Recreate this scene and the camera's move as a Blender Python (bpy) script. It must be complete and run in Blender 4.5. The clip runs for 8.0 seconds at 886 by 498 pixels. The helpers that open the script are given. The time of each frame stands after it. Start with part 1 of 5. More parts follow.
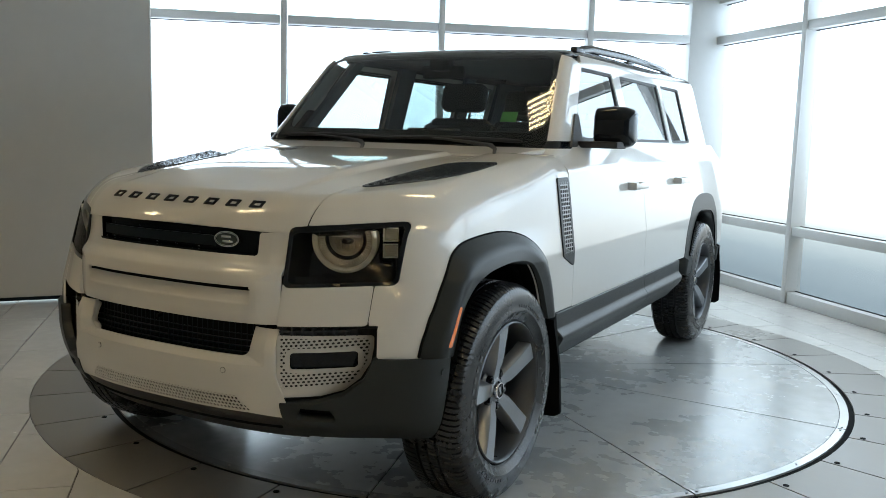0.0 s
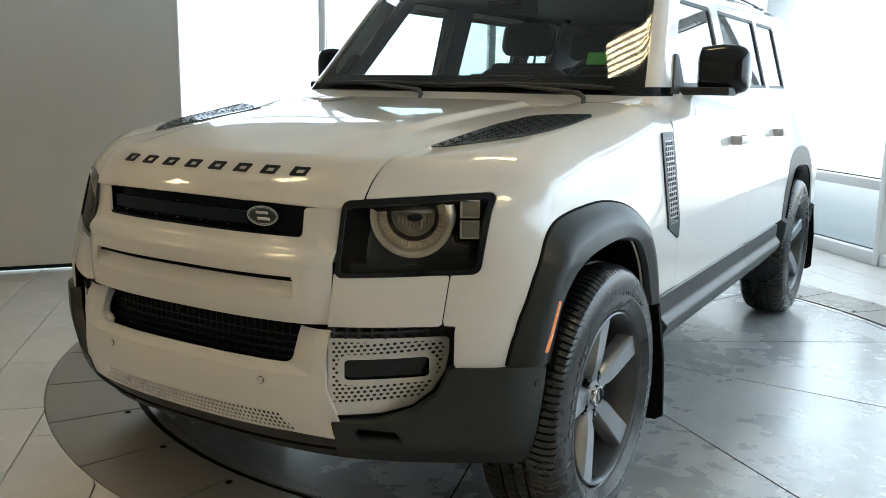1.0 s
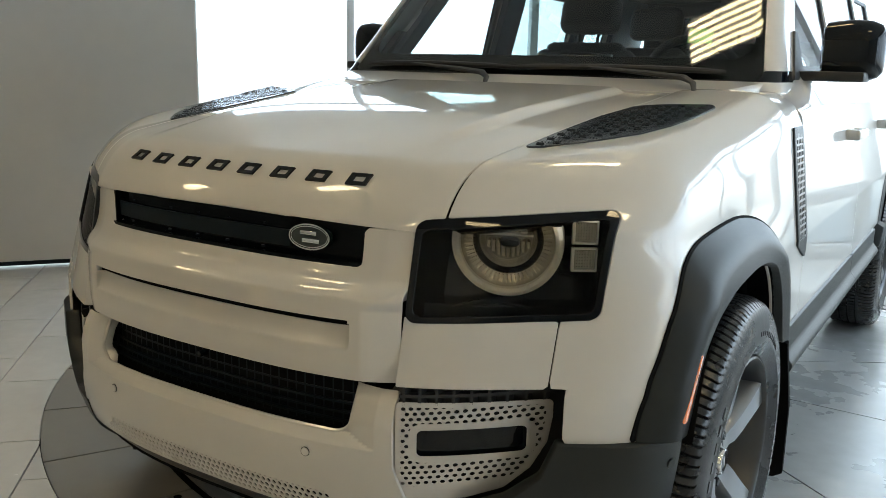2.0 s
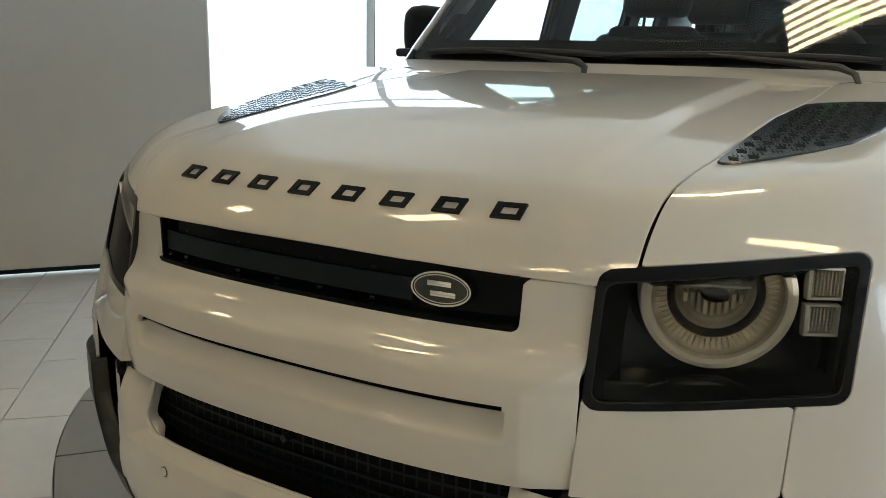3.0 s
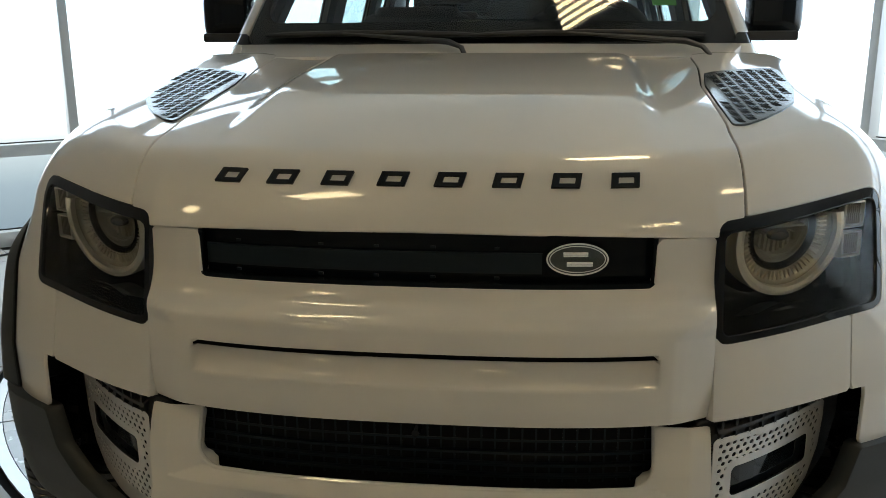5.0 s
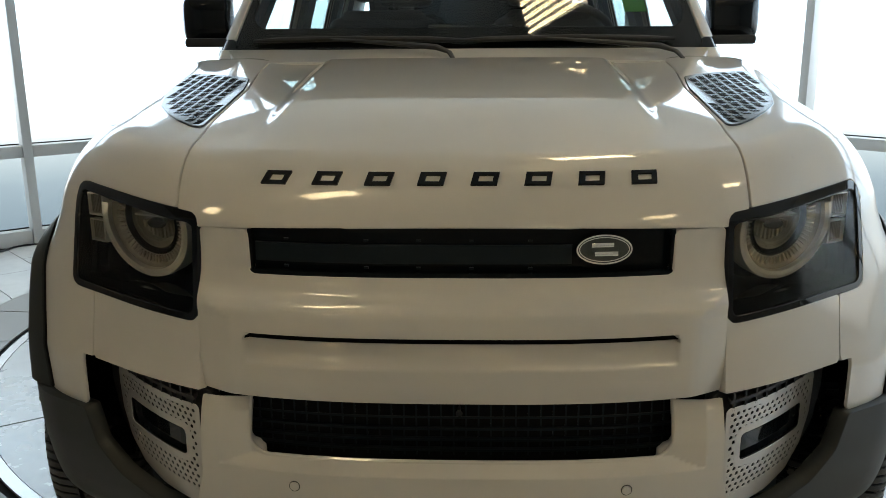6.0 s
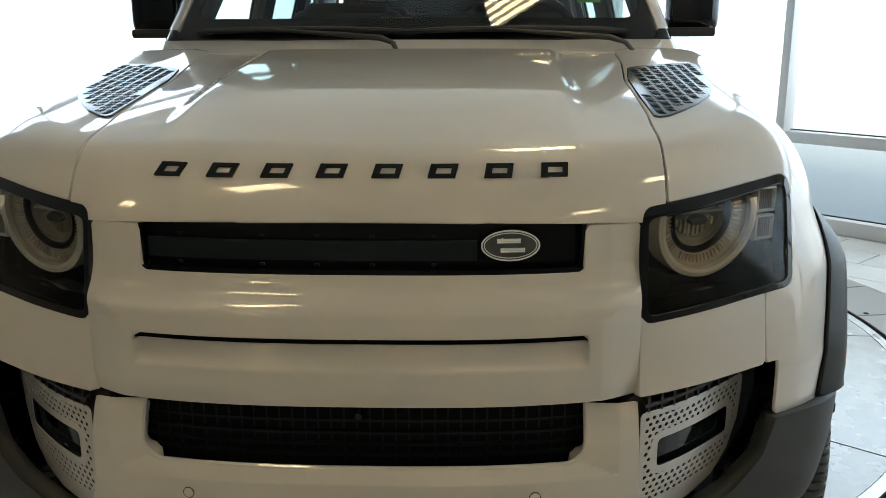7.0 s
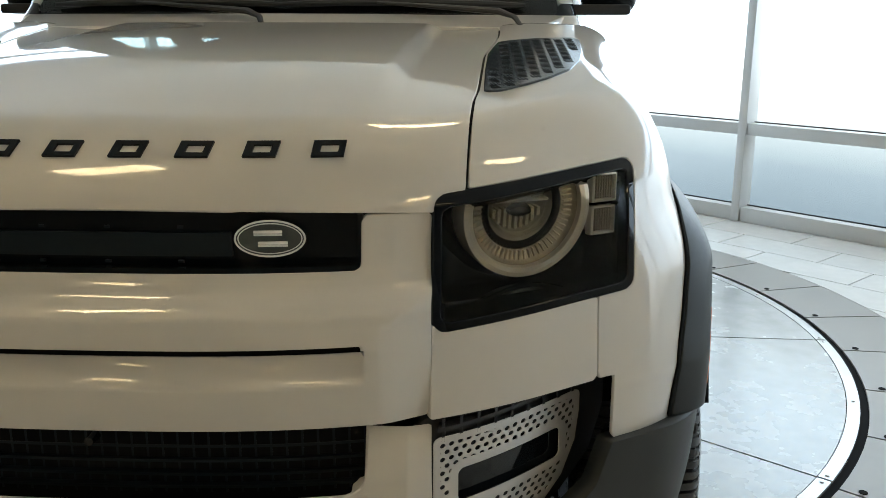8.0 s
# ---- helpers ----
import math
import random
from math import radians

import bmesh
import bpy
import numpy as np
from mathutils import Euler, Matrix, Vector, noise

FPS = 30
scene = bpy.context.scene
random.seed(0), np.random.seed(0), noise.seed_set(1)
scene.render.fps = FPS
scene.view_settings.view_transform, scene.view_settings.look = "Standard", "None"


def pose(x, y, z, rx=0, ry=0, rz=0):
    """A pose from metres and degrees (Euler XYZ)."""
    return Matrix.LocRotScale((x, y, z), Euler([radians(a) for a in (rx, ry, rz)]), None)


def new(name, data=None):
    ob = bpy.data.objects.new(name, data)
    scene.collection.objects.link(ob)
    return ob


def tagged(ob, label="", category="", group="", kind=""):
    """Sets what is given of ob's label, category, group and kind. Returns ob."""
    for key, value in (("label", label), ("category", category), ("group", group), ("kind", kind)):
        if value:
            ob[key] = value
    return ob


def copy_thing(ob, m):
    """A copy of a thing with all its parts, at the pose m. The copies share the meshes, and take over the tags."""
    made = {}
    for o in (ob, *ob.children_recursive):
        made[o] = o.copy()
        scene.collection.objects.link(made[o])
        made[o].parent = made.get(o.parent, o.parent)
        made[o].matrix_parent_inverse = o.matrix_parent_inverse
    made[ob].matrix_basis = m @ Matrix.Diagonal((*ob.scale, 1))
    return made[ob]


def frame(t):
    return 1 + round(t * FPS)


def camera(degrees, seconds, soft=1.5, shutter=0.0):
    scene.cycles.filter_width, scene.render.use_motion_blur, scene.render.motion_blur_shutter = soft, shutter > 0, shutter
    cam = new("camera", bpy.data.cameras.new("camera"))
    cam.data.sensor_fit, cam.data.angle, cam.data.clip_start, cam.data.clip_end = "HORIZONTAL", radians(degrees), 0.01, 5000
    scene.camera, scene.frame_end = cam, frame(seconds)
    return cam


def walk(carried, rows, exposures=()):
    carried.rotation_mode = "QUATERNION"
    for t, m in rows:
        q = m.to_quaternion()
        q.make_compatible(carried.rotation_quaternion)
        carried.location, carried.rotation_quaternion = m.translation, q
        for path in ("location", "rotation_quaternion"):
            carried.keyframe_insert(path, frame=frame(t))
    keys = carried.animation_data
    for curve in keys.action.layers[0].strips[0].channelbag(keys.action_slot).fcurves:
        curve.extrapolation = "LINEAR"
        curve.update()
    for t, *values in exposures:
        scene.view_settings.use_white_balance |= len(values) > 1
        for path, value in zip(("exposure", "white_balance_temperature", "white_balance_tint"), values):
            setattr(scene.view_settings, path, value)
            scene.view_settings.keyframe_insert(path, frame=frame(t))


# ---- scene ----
cam = camera(54.26, 8.0, soft=0.6)
# seconds, x, y, z, yaw, pitch, roll
PATH = [
    (0.0, 2.1851, -1.9209, 1.3091, 29.06, -7.47, 1.61),
    (0.5, 1.9750, -1.6916, 1.2974, 30.29, -8.86, 1.44),
    (1.0, 1.7681, -1.4715, 1.2956, 31.38, -10.76, 0.94),
    (1.2, 1.6888, -1.3858, 1.2989, 31.74, -11.16, 1.05),
    (2.5, 1.1022, -0.9721, 1.2875, 32.24, -12.31, 1.36),
    (3.0, 0.8688, -0.8720, 1.2920, 31.49, -12.83, 1.16),
    (3.5, 0.6494, -0.8391, 1.2931, 25.86, -13.65, 0.86),
    (4.0, 0.4433, -0.8842, 1.3078, 18.30, -14.43, -0.41),
    (4.5, 0.3109, -1.0184, 1.2936, 11.76, -14.27, -0.24),
    (5.8, 0.0367, -1.2673, 1.3126, 2.34, -13.93, -0.49),
    (6.0, 0.0239, -1.2729, 1.3166, 2.10, -14.05, -0.39),
    (6.5, 0.0492, -1.2540, 1.3119, 2.09, -14.01, -0.29),
    (7.0, 0.1845, -1.2017, 1.2959, 2.10, -14.20, -0.20),
    (7.5, 0.3454, -1.1193, 1.2664, 1.92, -14.35, -0.10),
    (8.0, 0.5187, -0.9706, 1.2380, 2.22, -14.47, 0.16),
]
walk(cam, [(t, pose(x, y, z, 90 + pitch, 0, yaw) @ pose(0, 0, 0, 0, 0, roll)) for t, x, y, z, yaw, pitch, roll in PATH],
     exposures=[(0.0, 0.63), (0.5, 0.79), (1.0, 1.07), (2.5, 1.02), (3.0, 1.07), (4.0, 0.95), (4.5, 0.65), (6.0, 0.7), (6.5, 0.76), (7.0, 0.82), (7.5, 1.08), (8.0, 0.92)])

# ---------------------------------------------------------------- world and light
world = bpy.data.worlds.new("world")
scene.world = world
world.use_nodes = True
wn = world.node_tree.nodes
sky = wn.new("ShaderNodeTexSky")
sky.sky_type, sky.sun_disc, sky.sun_elevation, sky.sun_rotation = "NISHITA", False, radians(35), radians(200)
world.node_tree.links.new(sky.outputs[0], wn["Background"].inputs[0])
wn["Background"].inputs[1].default_value = 0.08


# ---------------------------------------------------------------- materials
def mat(name, base, rough=0.5, metal=0.0, coat=0.0, bump=0.0, scale=40.0, vary=0.0, vary_scale=3.0, rough_vary=0.0, spec=0.5, each=0.0):
    """A principled material with two scales of variation in colour and roughness, and a fine bump."""
    m = bpy.data.materials.new(name)
    m.use_nodes = True
    nt = m.node_tree
    b = nt.nodes["Principled BSDF"]
    b.inputs["Base Color"].default_value = (*base, 1)
    b.inputs["Roughness"].default_value = rough
    b.inputs["Metallic"].default_value = metal
    b.inputs["Coat Weight"].default_value = coat
    b.inputs["Coat Roughness"].default_value = 0.03
    b.inputs["Specular IOR Level"].default_value = spec
    co = nt.nodes.new("ShaderNodeTexCoord")
    if vary or rough_vary or each:
        n1 = nt.nodes.new("ShaderNodeTexNoise")
        n1.inputs["Scale"].default_value, n1.inputs["Detail"].default_value = vary_scale, 8
        nt.links.new(co.outputs["Object"], n1.inputs["Vector"])
        n2 = nt.nodes.new("ShaderNodeTexNoise")
        n2.inputs["Scale"].default_value, n2.inputs["Detail"].default_value = vary_scale * 9, 4
        nt.links.new(co.outputs["Object"], n2.inputs["Vector"])
        mix = nt.nodes.new("ShaderNodeMath")
        mix.operation = "MULTIPLY_ADD"
        nt.links.new(n2.outputs[0], mix.inputs[0])
        mix.inputs[1].default_value = 0.45
        nt.links.new(n1.outputs[0], mix.inputs[2])
        last = mix.outputs[0]
        if each:
            oi = nt.nodes.new("ShaderNodeObjectInfo")
            add = nt.nodes.new("ShaderNodeMath")
            add.operation = "MULTIPLY_ADD"
            nt.links.new(oi.outputs["Random"], add.inputs[0])
            add.inputs[1].default_value = each
            nt.links.new(last, add.inputs[2])
            last = add.outputs[0]
        r = nt.nodes.new("ShaderNodeMapRange")
        nt.links.new(last, r.inputs[0])
        r.inputs[1].default_value, r.inputs[2].default_value = 0.45, 1.0 + each
        r.inputs[3].default_value, r.inputs[4].default_value = 1 - vary, 1 + vary
        if vary or each:
            sc = nt.nodes.new("ShaderNodeVectorMath")
            sc.operation = "SCALE"
            sc.inputs[0].default_value = base
            nt.links.new(r.outputs[0], sc.inputs["Scale"])
            nt.links.new(sc.outputs[0], b.inputs["Base Color"])
        if rough_vary:
            r2 = nt.nodes.new("ShaderNodeMapRange")
            nt.links.new(last, r2.inputs[0])
            r2.inputs[1].default_value, r2.inputs[2].default_value = 0.45, 1.0 + each
            r2.inputs[3].default_value, r2.inputs[4].default_value = max(0.02, rough - rough_vary), min(1, rough + rough_vary)
            nt.links.new(r2.outputs[0], b.inputs["Roughness"])
    if bump:
        n3 = nt.nodes.new("ShaderNodeTexNoise")
        n3.inputs["Scale"].default_value, n3.inputs["Detail"].default_value = scale, 3
        nt.links.new(co.outputs["Object"], n3.inputs["Vector"])
        bp = nt.nodes.new("ShaderNodeBump")
        bp.inputs["Strength"].default_value, bp.inputs["Distance"].default_value = bump, 0.002
        nt.links.new(n3.outputs[0], bp.inputs["Height"])
        nt.links.new(bp.outputs[0], b.inputs["Normal"])
    return m


def glass(name, tint, rough=0.0, gloss=1.0, share=None):
    """Thin tinted glass: a clear see-through layer under a mirror layer set by Fresnel, or by a fixed share."""
    m = bpy.data.materials.new(name)
    m.use_nodes = True
    nt = m.node_tree
    nt.nodes.remove(nt.nodes["Principled BSDF"])
    tr = nt.nodes.new("ShaderNodeBsdfTransparent")
    tr.inputs[0].default_value = (*tint, 1)
    gl = nt.nodes.new("ShaderNodeBsdfGlossy")
    gl.inputs["Roughness"].default_value = rough
    gl.inputs["Color"].default_value = (gloss, gloss, gloss, 1)
    fr = nt.nodes.new("ShaderNodeFresnel")
    fr.inputs[0].default_value = 1.5
    mx = nt.nodes.new("ShaderNodeMixShader")
    if share is None:
        nt.links.new(fr.outputs[0], mx.inputs[0])
    else:
        mx.inputs[0].default_value = share
    nt.links.new(tr.outputs[0], mx.inputs[1])
    nt.links.new(gl.outputs[0], mx.inputs[2])
    nt.links.new(mx.outputs[0], nt.nodes["Material Output"].inputs[0])
    return m


def glow(name, colour, strength):
    m = bpy.data.materials.new(name)
    m.use_nodes = True
    nt = m.node_tree
    nt.nodes.remove(nt.nodes["Principled BSDF"])
    e = nt.nodes.new("ShaderNodeEmission")
    e.inputs[0].default_value, e.inputs[1].default_value = (*colour, 1), strength
    nt.links.new(e.outputs[0], nt.nodes["Material Output"].inputs[0])
    return m


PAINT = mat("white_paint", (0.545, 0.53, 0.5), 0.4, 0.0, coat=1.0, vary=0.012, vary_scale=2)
BLACKG = mat("gloss_black", (0.004, 0.006, 0.0085), 0.06, coat=0.0, spec=0.32)
TREADM = mat("tread_plate_black", (0.008, 0.012, 0.018), 0.14, spec=0.6)
LAMPBLACK = mat("lamp_frame_black", (0.0022, 0.003, 0.0042), 0.03, spec=0.3)
PLASTIC = mat("dark_grey_plastic", (0.0115, 0.0142, 0.0140), 0.42, spec=0.36, bump=0.12, scale=900, vary=0.1, vary_scale=6)
BLACKP = mat("black_plastic", (0.014, 0.014, 0.015), 0.55, bump=0.2, scale=700)
# near-black: dark of gaps and openings put into the colour; rubber and print too
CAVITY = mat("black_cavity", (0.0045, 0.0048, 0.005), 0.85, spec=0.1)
SILVER = mat("satin_silver", (0.5, 0.49, 0.475), 0.38, 0.55, coat=0.2, vary=0.03, vary_scale=8)
CHROME = mat("bright_chrome", (0.75, 0.75, 0.76), 0.12, 1.0)
BADGE = mat("badge_green", (0.01, 0.022, 0.016), 0.25, coat=0.8)
RUBBER = mat("tyre_rubber", (0.0075, 0.0078, 0.0085), 0.27, bump=0.12, scale=160, vary=0.25, vary_scale=5, rough_vary=0.06, spec=0.55)
RUBBER_MARK = mat("tyre_lettering", (0.011, 0.011, 0.012), 0.4, spec=0.7)
RIMGREY = mat("dark_rim_alloy", (0.09, 0.094, 0.1), 0.36, 0.8, vary=0.05, vary_scale=9)
GRILLEB = mat("grille_black", (0.0022, 0.004, 0.006), 0.08, spec=0.12)
ALLOY = mat("grey_alloy", (0.23, 0.24, 0.255), 0.3, 0.85, coat=0.3, vary=0.05, vary_scale=9)
DISC = mat("brake_steel", (0.3, 0.29, 0.28), 0.35, 1.0)
ORANGE = mat("amber_lens", (0.75, 0.16, 0.02), 0.18, coat=1.0)
LAMPWHITE = mat("white_lamp_ring", (0.93, 0.88, 0.77), 0.45, coat=0.6)
LENS = glass("clear_lens", (0.93, 0.94, 0.94), gloss=0.35)
SCREEN_GLASS = glass("windscreen_glass", (0.72, 0.82, 0.81))
REAR_GLASS = glass("rear_side_glass", (0.42, 0.49, 0.48), share=0.3)
SIDE_GLASS = glass("side_glass", (0.72, 0.8, 0.77), share=0.3)
TINTED = glass("privacy_glass", (0.05, 0.055, 0.055))
LAMPGREY = mat("pale_lamp_plastic", (0.82, 0.8, 0.73), 0.25, 0.1, coat=0.5)
DARKRIB = mat("pale_lamp_grid", (0.5, 0.47, 0.4), 0.25, 0.3)
DOME = glass("projector_glass", (0.93, 0.94, 0.92), share=0.09)
BEZEL = mat("pale_lamp_bezel", (0.78, 0.75, 0.68), 0.3, 0.1, coat=0.4)
RIBBED = mat("ribbed_lamp_plastic", (0.72, 0.66, 0.53), 0.25, 0.35, bump=0.5, scale=130, vary=0.25, vary_scale=40)
REFLECTOR = mat("lamp_reflector", (0.7, 0.67, 0.6), 0.2, 0.45, bump=0.5, scale=45, vary=0.3, vary_scale=30)
TRIM = mat("blue_grey_trim", (0.055, 0.075, 0.10), 0.45, bump=0.2, scale=200, vary=0.25, vary_scale=6)
CLOTH = mat("dark_seat_leather", (0.02, 0.02, 0.022), 0.6, bump=0.2, scale=300)
GREEN = mat("green_paper", (0.16, 0.5, 0.12), 0.6)
FRAMEM = mat("window_frame_paint", (0.6, 0.6, 0.59), 0.45, vary=0.04, vary_scale=2)
PANE = glass("frosted_pane", (0.98, 0.99, 0.99), 0.15, share=0.04)
DAYLIGHT = glow("hazy_daylight", (1.0, 1.0, 1.0), 2.6)
nt = DAYLIGHT.node_tree
geo, sep, ramp = nt.nodes.new("ShaderNodeNewGeometry"), nt.nodes.new("ShaderNodeSeparateXYZ"), nt.nodes.new("ShaderNodeValToRGB")
rng = nt.nodes.new("ShaderNodeMapRange")
rng.inputs[1].default_value, rng.inputs[2].default_value = 0.0, 2.0
nt.links.new(geo.outputs["Position"], sep.inputs[0])
nt.links.new(sep.outputs["Z"], rng.inputs[0])
nt.links.new(rng.outputs[0], ramp.inputs[0])
els = ramp.color_ramp.elements
els[0].position, els[0].color = 0.02, (0.078, 0.102, 0.118, 1)
els[1].position, els[1].color = 0.75, (0.79, 0.98, 1.16, 1)
for pos, col in ((0.15, (0.11, 0.138, 0.155)), (0.29, (0.2, 0.23, 0.236)), (0.34, (0.34, 0.365, 0.37)), (0.45, (0.53, 0.57, 0.57))):
    els.new(pos).color = (*col, 1)
nt.links.new(ramp.outputs[0], nt.nodes["Emission"].inputs[0])
WALLM = mat("warm_plaster", (0.7, 0.675, 0.62), 0.9, bump=0.2, scale=60, vary=0.05, vary_scale=1.5)
CEILM = mat("ceiling_paint", (0.56, 0.53, 0.475), 0.9, vary=0.04)
SHADE = mat("grey_fabric_panel", (0.6, 0.575, 0.54), 0.85, bump=0.3, scale=500, vary=0.04, vary_scale=1.2)
TILE = mat("pale_stone_tile", (0.61, 0.595, 0.565), 0.22, vary=0.09, vary_scale=1.6, rough_vary=0.08, each=0.12)
GROUT = mat("tile_grout", (0.13, 0.122, 0.11), 0.8)
PLATE = mat("brushed_steel_plate", (0.37, 0.385, 0.385), 0.27, 0.18, vary=0.3, vary_scale=1.3, rough_vary=0.09)
RINGM = mat("grey_ring_plate", (0.235, 0.222, 0.2), 0.34, 0.0, spec=0.5, vary=0.15, vary_scale=2, rough_vary=0.1, each=0.1)
RIMM = mat("pale_metal_rim", (0.47, 0.48, 0.48), 0.24, 0.5, vary=0.1, vary_scale=3)
LIGHT = glow("warm_lamp_tube", (1.0, 0.79, 0.45), 18.5)
LOUVRE = mat("lamp_louvre", (0.3, 0.24, 0.13), 0.5, 0.4)


# ---------------------------------------------------------------- building helpers
def thing(name, label="", category="", group="", kind="", at=(0, 0, 0)):
    ob = new(name)
    ob.location = at
    ob.empty_display_size = 0.1
    return tagged(ob, label, category, group, kind)


def finish(ob, material, parent, label):
    if material:
        ob.data.materials.append(material)
    if parent:
        ob.parent = parent
    return tagged(ob, label)


def part(name, bm, material, parent=None, label="", smooth=True, angle=35):
    """Links a bmesh as one mesh object under its thing."""
    bm.normal_update()
    lim = radians(angle)
    for f in bm.faces:
        f.smooth = smooth
    if smooth:
        for e in bm.edges:
            if len(e.link_faces) == 2 and e.calc_face_angle(0) > lim:
                e.smooth = False
    me = bpy.data.meshes.new(name)
    bm.to_mesh(me)
    bm.free()
    return finish(new(name, me), material, parent, label)


def part_py(name, verts, faces, material, parent=None, label="", sharp=(), smooth=True, normals=None):
    me = bpy.data.meshes.new(name)
    me.from_pydata([tuple(v) for v in verts], [], faces)
    me.polygons.foreach_set("use_smooth", [smooth] * len(me.polygons))
    if sharp:
        keys = {tuple(sorted(e)) for e in sharp}
        flag = me.attributes.new("sharp_edge", "BOOLEAN", "EDGE")
        flag.data.foreach_set("value", [tuple(sorted(e.vertices)) in keys for e in me.edges])
    me.update()
    if normals is not None:
        me.normals_split_custom_set_from_vertices(normals)
    return finish(new(name, me), material, parent, label)


def box(bm, lo, hi, bevel=0.0, seg=2, m=None):
    r = bmesh.ops.create_cube(bm, size=1)
    lo, hi = Vector(lo), Vector(hi)
    bmesh.ops.scale(bm, vec=hi - lo, verts=r["verts"])
    bmesh.ops.translate(bm, vec=(lo + hi) / 2, verts=r["verts"])
    vs = r["verts"]
    if bevel:
        es = list({e for v in vs for e in v.link_edges})
        out = bmesh.ops.bevel(bm, geom=es, offset=bevel, segments=seg, profile=0.5, affect="EDGES")
        vs = list({v for f in out["faces"] for v in f.verts} | {v for v in vs if v.is_valid})
    if m is not None:
        bmesh.ops.transform(bm, matrix=m, verts=vs)
    return vs


def cyl(bm, r1, r2, depth, m, seg=32, caps=True):
    r = bmesh.ops.create_cone(bm, cap_ends=caps, segments=seg, radius1=r1, radius2=r2, depth=depth, matrix=m)
    return r["verts"]


def lathe(bm, prof, seg, m, closed=False):
    """Turns a profile of (radius, height) about the z axis of m."""
    rings = []
    for r, h in prof:
        rings.append([bm.verts.new(m @ Vector((r * math.cos(2 * math.pi * k / seg), r * math.sin(2 * math.pi * k / seg), h))) for k in range(seg)])
    pairs = list(zip(rings, rings[1:])) + ([(rings[-1], rings[0])] if closed else [])
    for a, b in pairs:
        for k in range(seg):
            bm.faces.new((a[k], a[(k + 1) % seg], b[(k + 1) % seg], b[k]))
    return rings


def tube(bm, pts, r, seg=10, caps=True, flat=1.0):
    """A tube along points; r may be a list; flat squeezes it in its second axis."""
    pts = [Vector(p) for p in pts]
    rs = r if isinstance(r, (list, tuple)) else [r] * len(pts)
    rings, side = [], None
    for i, p in enumerate(pts):
        d = (pts[min(i + 1, len(pts) - 1)] - pts[max(i - 1, 0)]).normalized()
        if side is None:
            side = d.orthogonal().normalized() if abs(d.z) > 0.95 else d.cross(Vector((0, 0, 1))).normalized()
        side = (side - d * side.dot(d)).normalized()
        up = side.cross(d)
        rings.append([bm.verts.new(p + rs[i] * (math.cos(a) * side + flat * math.sin(a) * up)) for a in (2 * math.pi * k / seg for k in range(seg))])
    for a, b in zip(rings, rings[1:]):
        for k in range(seg):
            bm.faces.new((a[k], a[(k + 1) % seg], b[(k + 1) % seg], b[k]))
    if caps:
        bm.faces.new(rings[0][::-1])
        bm.faces.new(rings[-1])
    bmesh.ops.recalc_face_normals(bm, faces=bm.faces)
    return rings


def prism(bm, pts, h0, h1, m=None):
    """A flat polygon of (a, b) pairs raised from h0 to h1 along z."""
    lo = [bm.verts.new((a, b, h0)) for a, b in pts]
    hi = [bm.verts.new((a, b, h1)) for a, b in pts]
    n = len(pts)
    bm.faces.new(lo[::-1])
    bm.faces.new(hi)
    for k in range(n):
        bm.faces.new((lo[k], lo[(k + 1) % n], hi[(k + 1) % n], hi[k]))
    if m is not None:
        bmesh.ops.transform(bm, matrix=m, verts=lo + hi)
    return lo + hi


# ---------------------------------------------------------------- plane shapes as distances (numpy)
def d_box(a, b, ca, cb, ha, hb, r=0.0):
    qa, qb = np.abs(a - ca) - ha + r, np.abs(b - cb) - hb + r
    return np.hypot(np.maximum(qa, 0), np.maximum(qb, 0)) + np.minimum(np.maximum(qa, qb), 0) - r


def d_poly(a, b, pts, r=0.0):
    """Distance to a polygon, whose corners are rounded by r (its sides stay where they are for convex shapes)."""
    p = np.array(pts, float)
    if r:
        area = 0.5 * np.sum(p[:, 0] * np.roll(p[:, 1], -1) - np.roll(p[:, 0], -1) * p[:, 1])
        if area < 0:
            p = p[::-1]
        q = []
        n = len(p)
        for i in range(n):
            e0, e1 = p[i] - p[i - 1], p[(i + 1) % n] - p[i]
            n0, n1 = np.array([-e0[1], e0[0]]) / np.hypot(*e0), np.array([-e1[1], e1[0]]) / np.hypot(*e1)
            q.append(p[i] + r * (n0 + n1) / (1 + n0 @ n1))
        p = np.array(q)
    d = np.full(np.shape(a), 1e9)
    inside = np.zeros(np.shape(a), bool)
    for (x0, y0), (x1, y1) in zip(p, np.roll(p, -1, 0)):
        ex, ey = x1 - x0, y1 - y0
        t = np.clip(((a - x0) * ex + (b - y0) * ey) / (ex * ex + ey * ey + 1e-12), 0, 1)
        d = np.minimum(d, np.hypot(a - x0 - t * ex, b - y0 - t * ey))
        cross = ((y0 > b) != (y1 > b)) & (a < (x1 - x0) * (b - y0) / (y1 - y0 + 1e-12) + x0)
        inside ^= cross
    return np.where(inside, -d, d) - r


def both(*ds):
    return np.maximum.reduce(ds)


def smax(a, b, k):
    h = np.maximum(k - np.abs(a - b), 0) / k
    return np.maximum(a, b) + h * h * k / 4


def step(x, a, b):
    t = np.clip((x - a) / (b - a), 0, 1)
    return t * t * (3 - 2 * t)


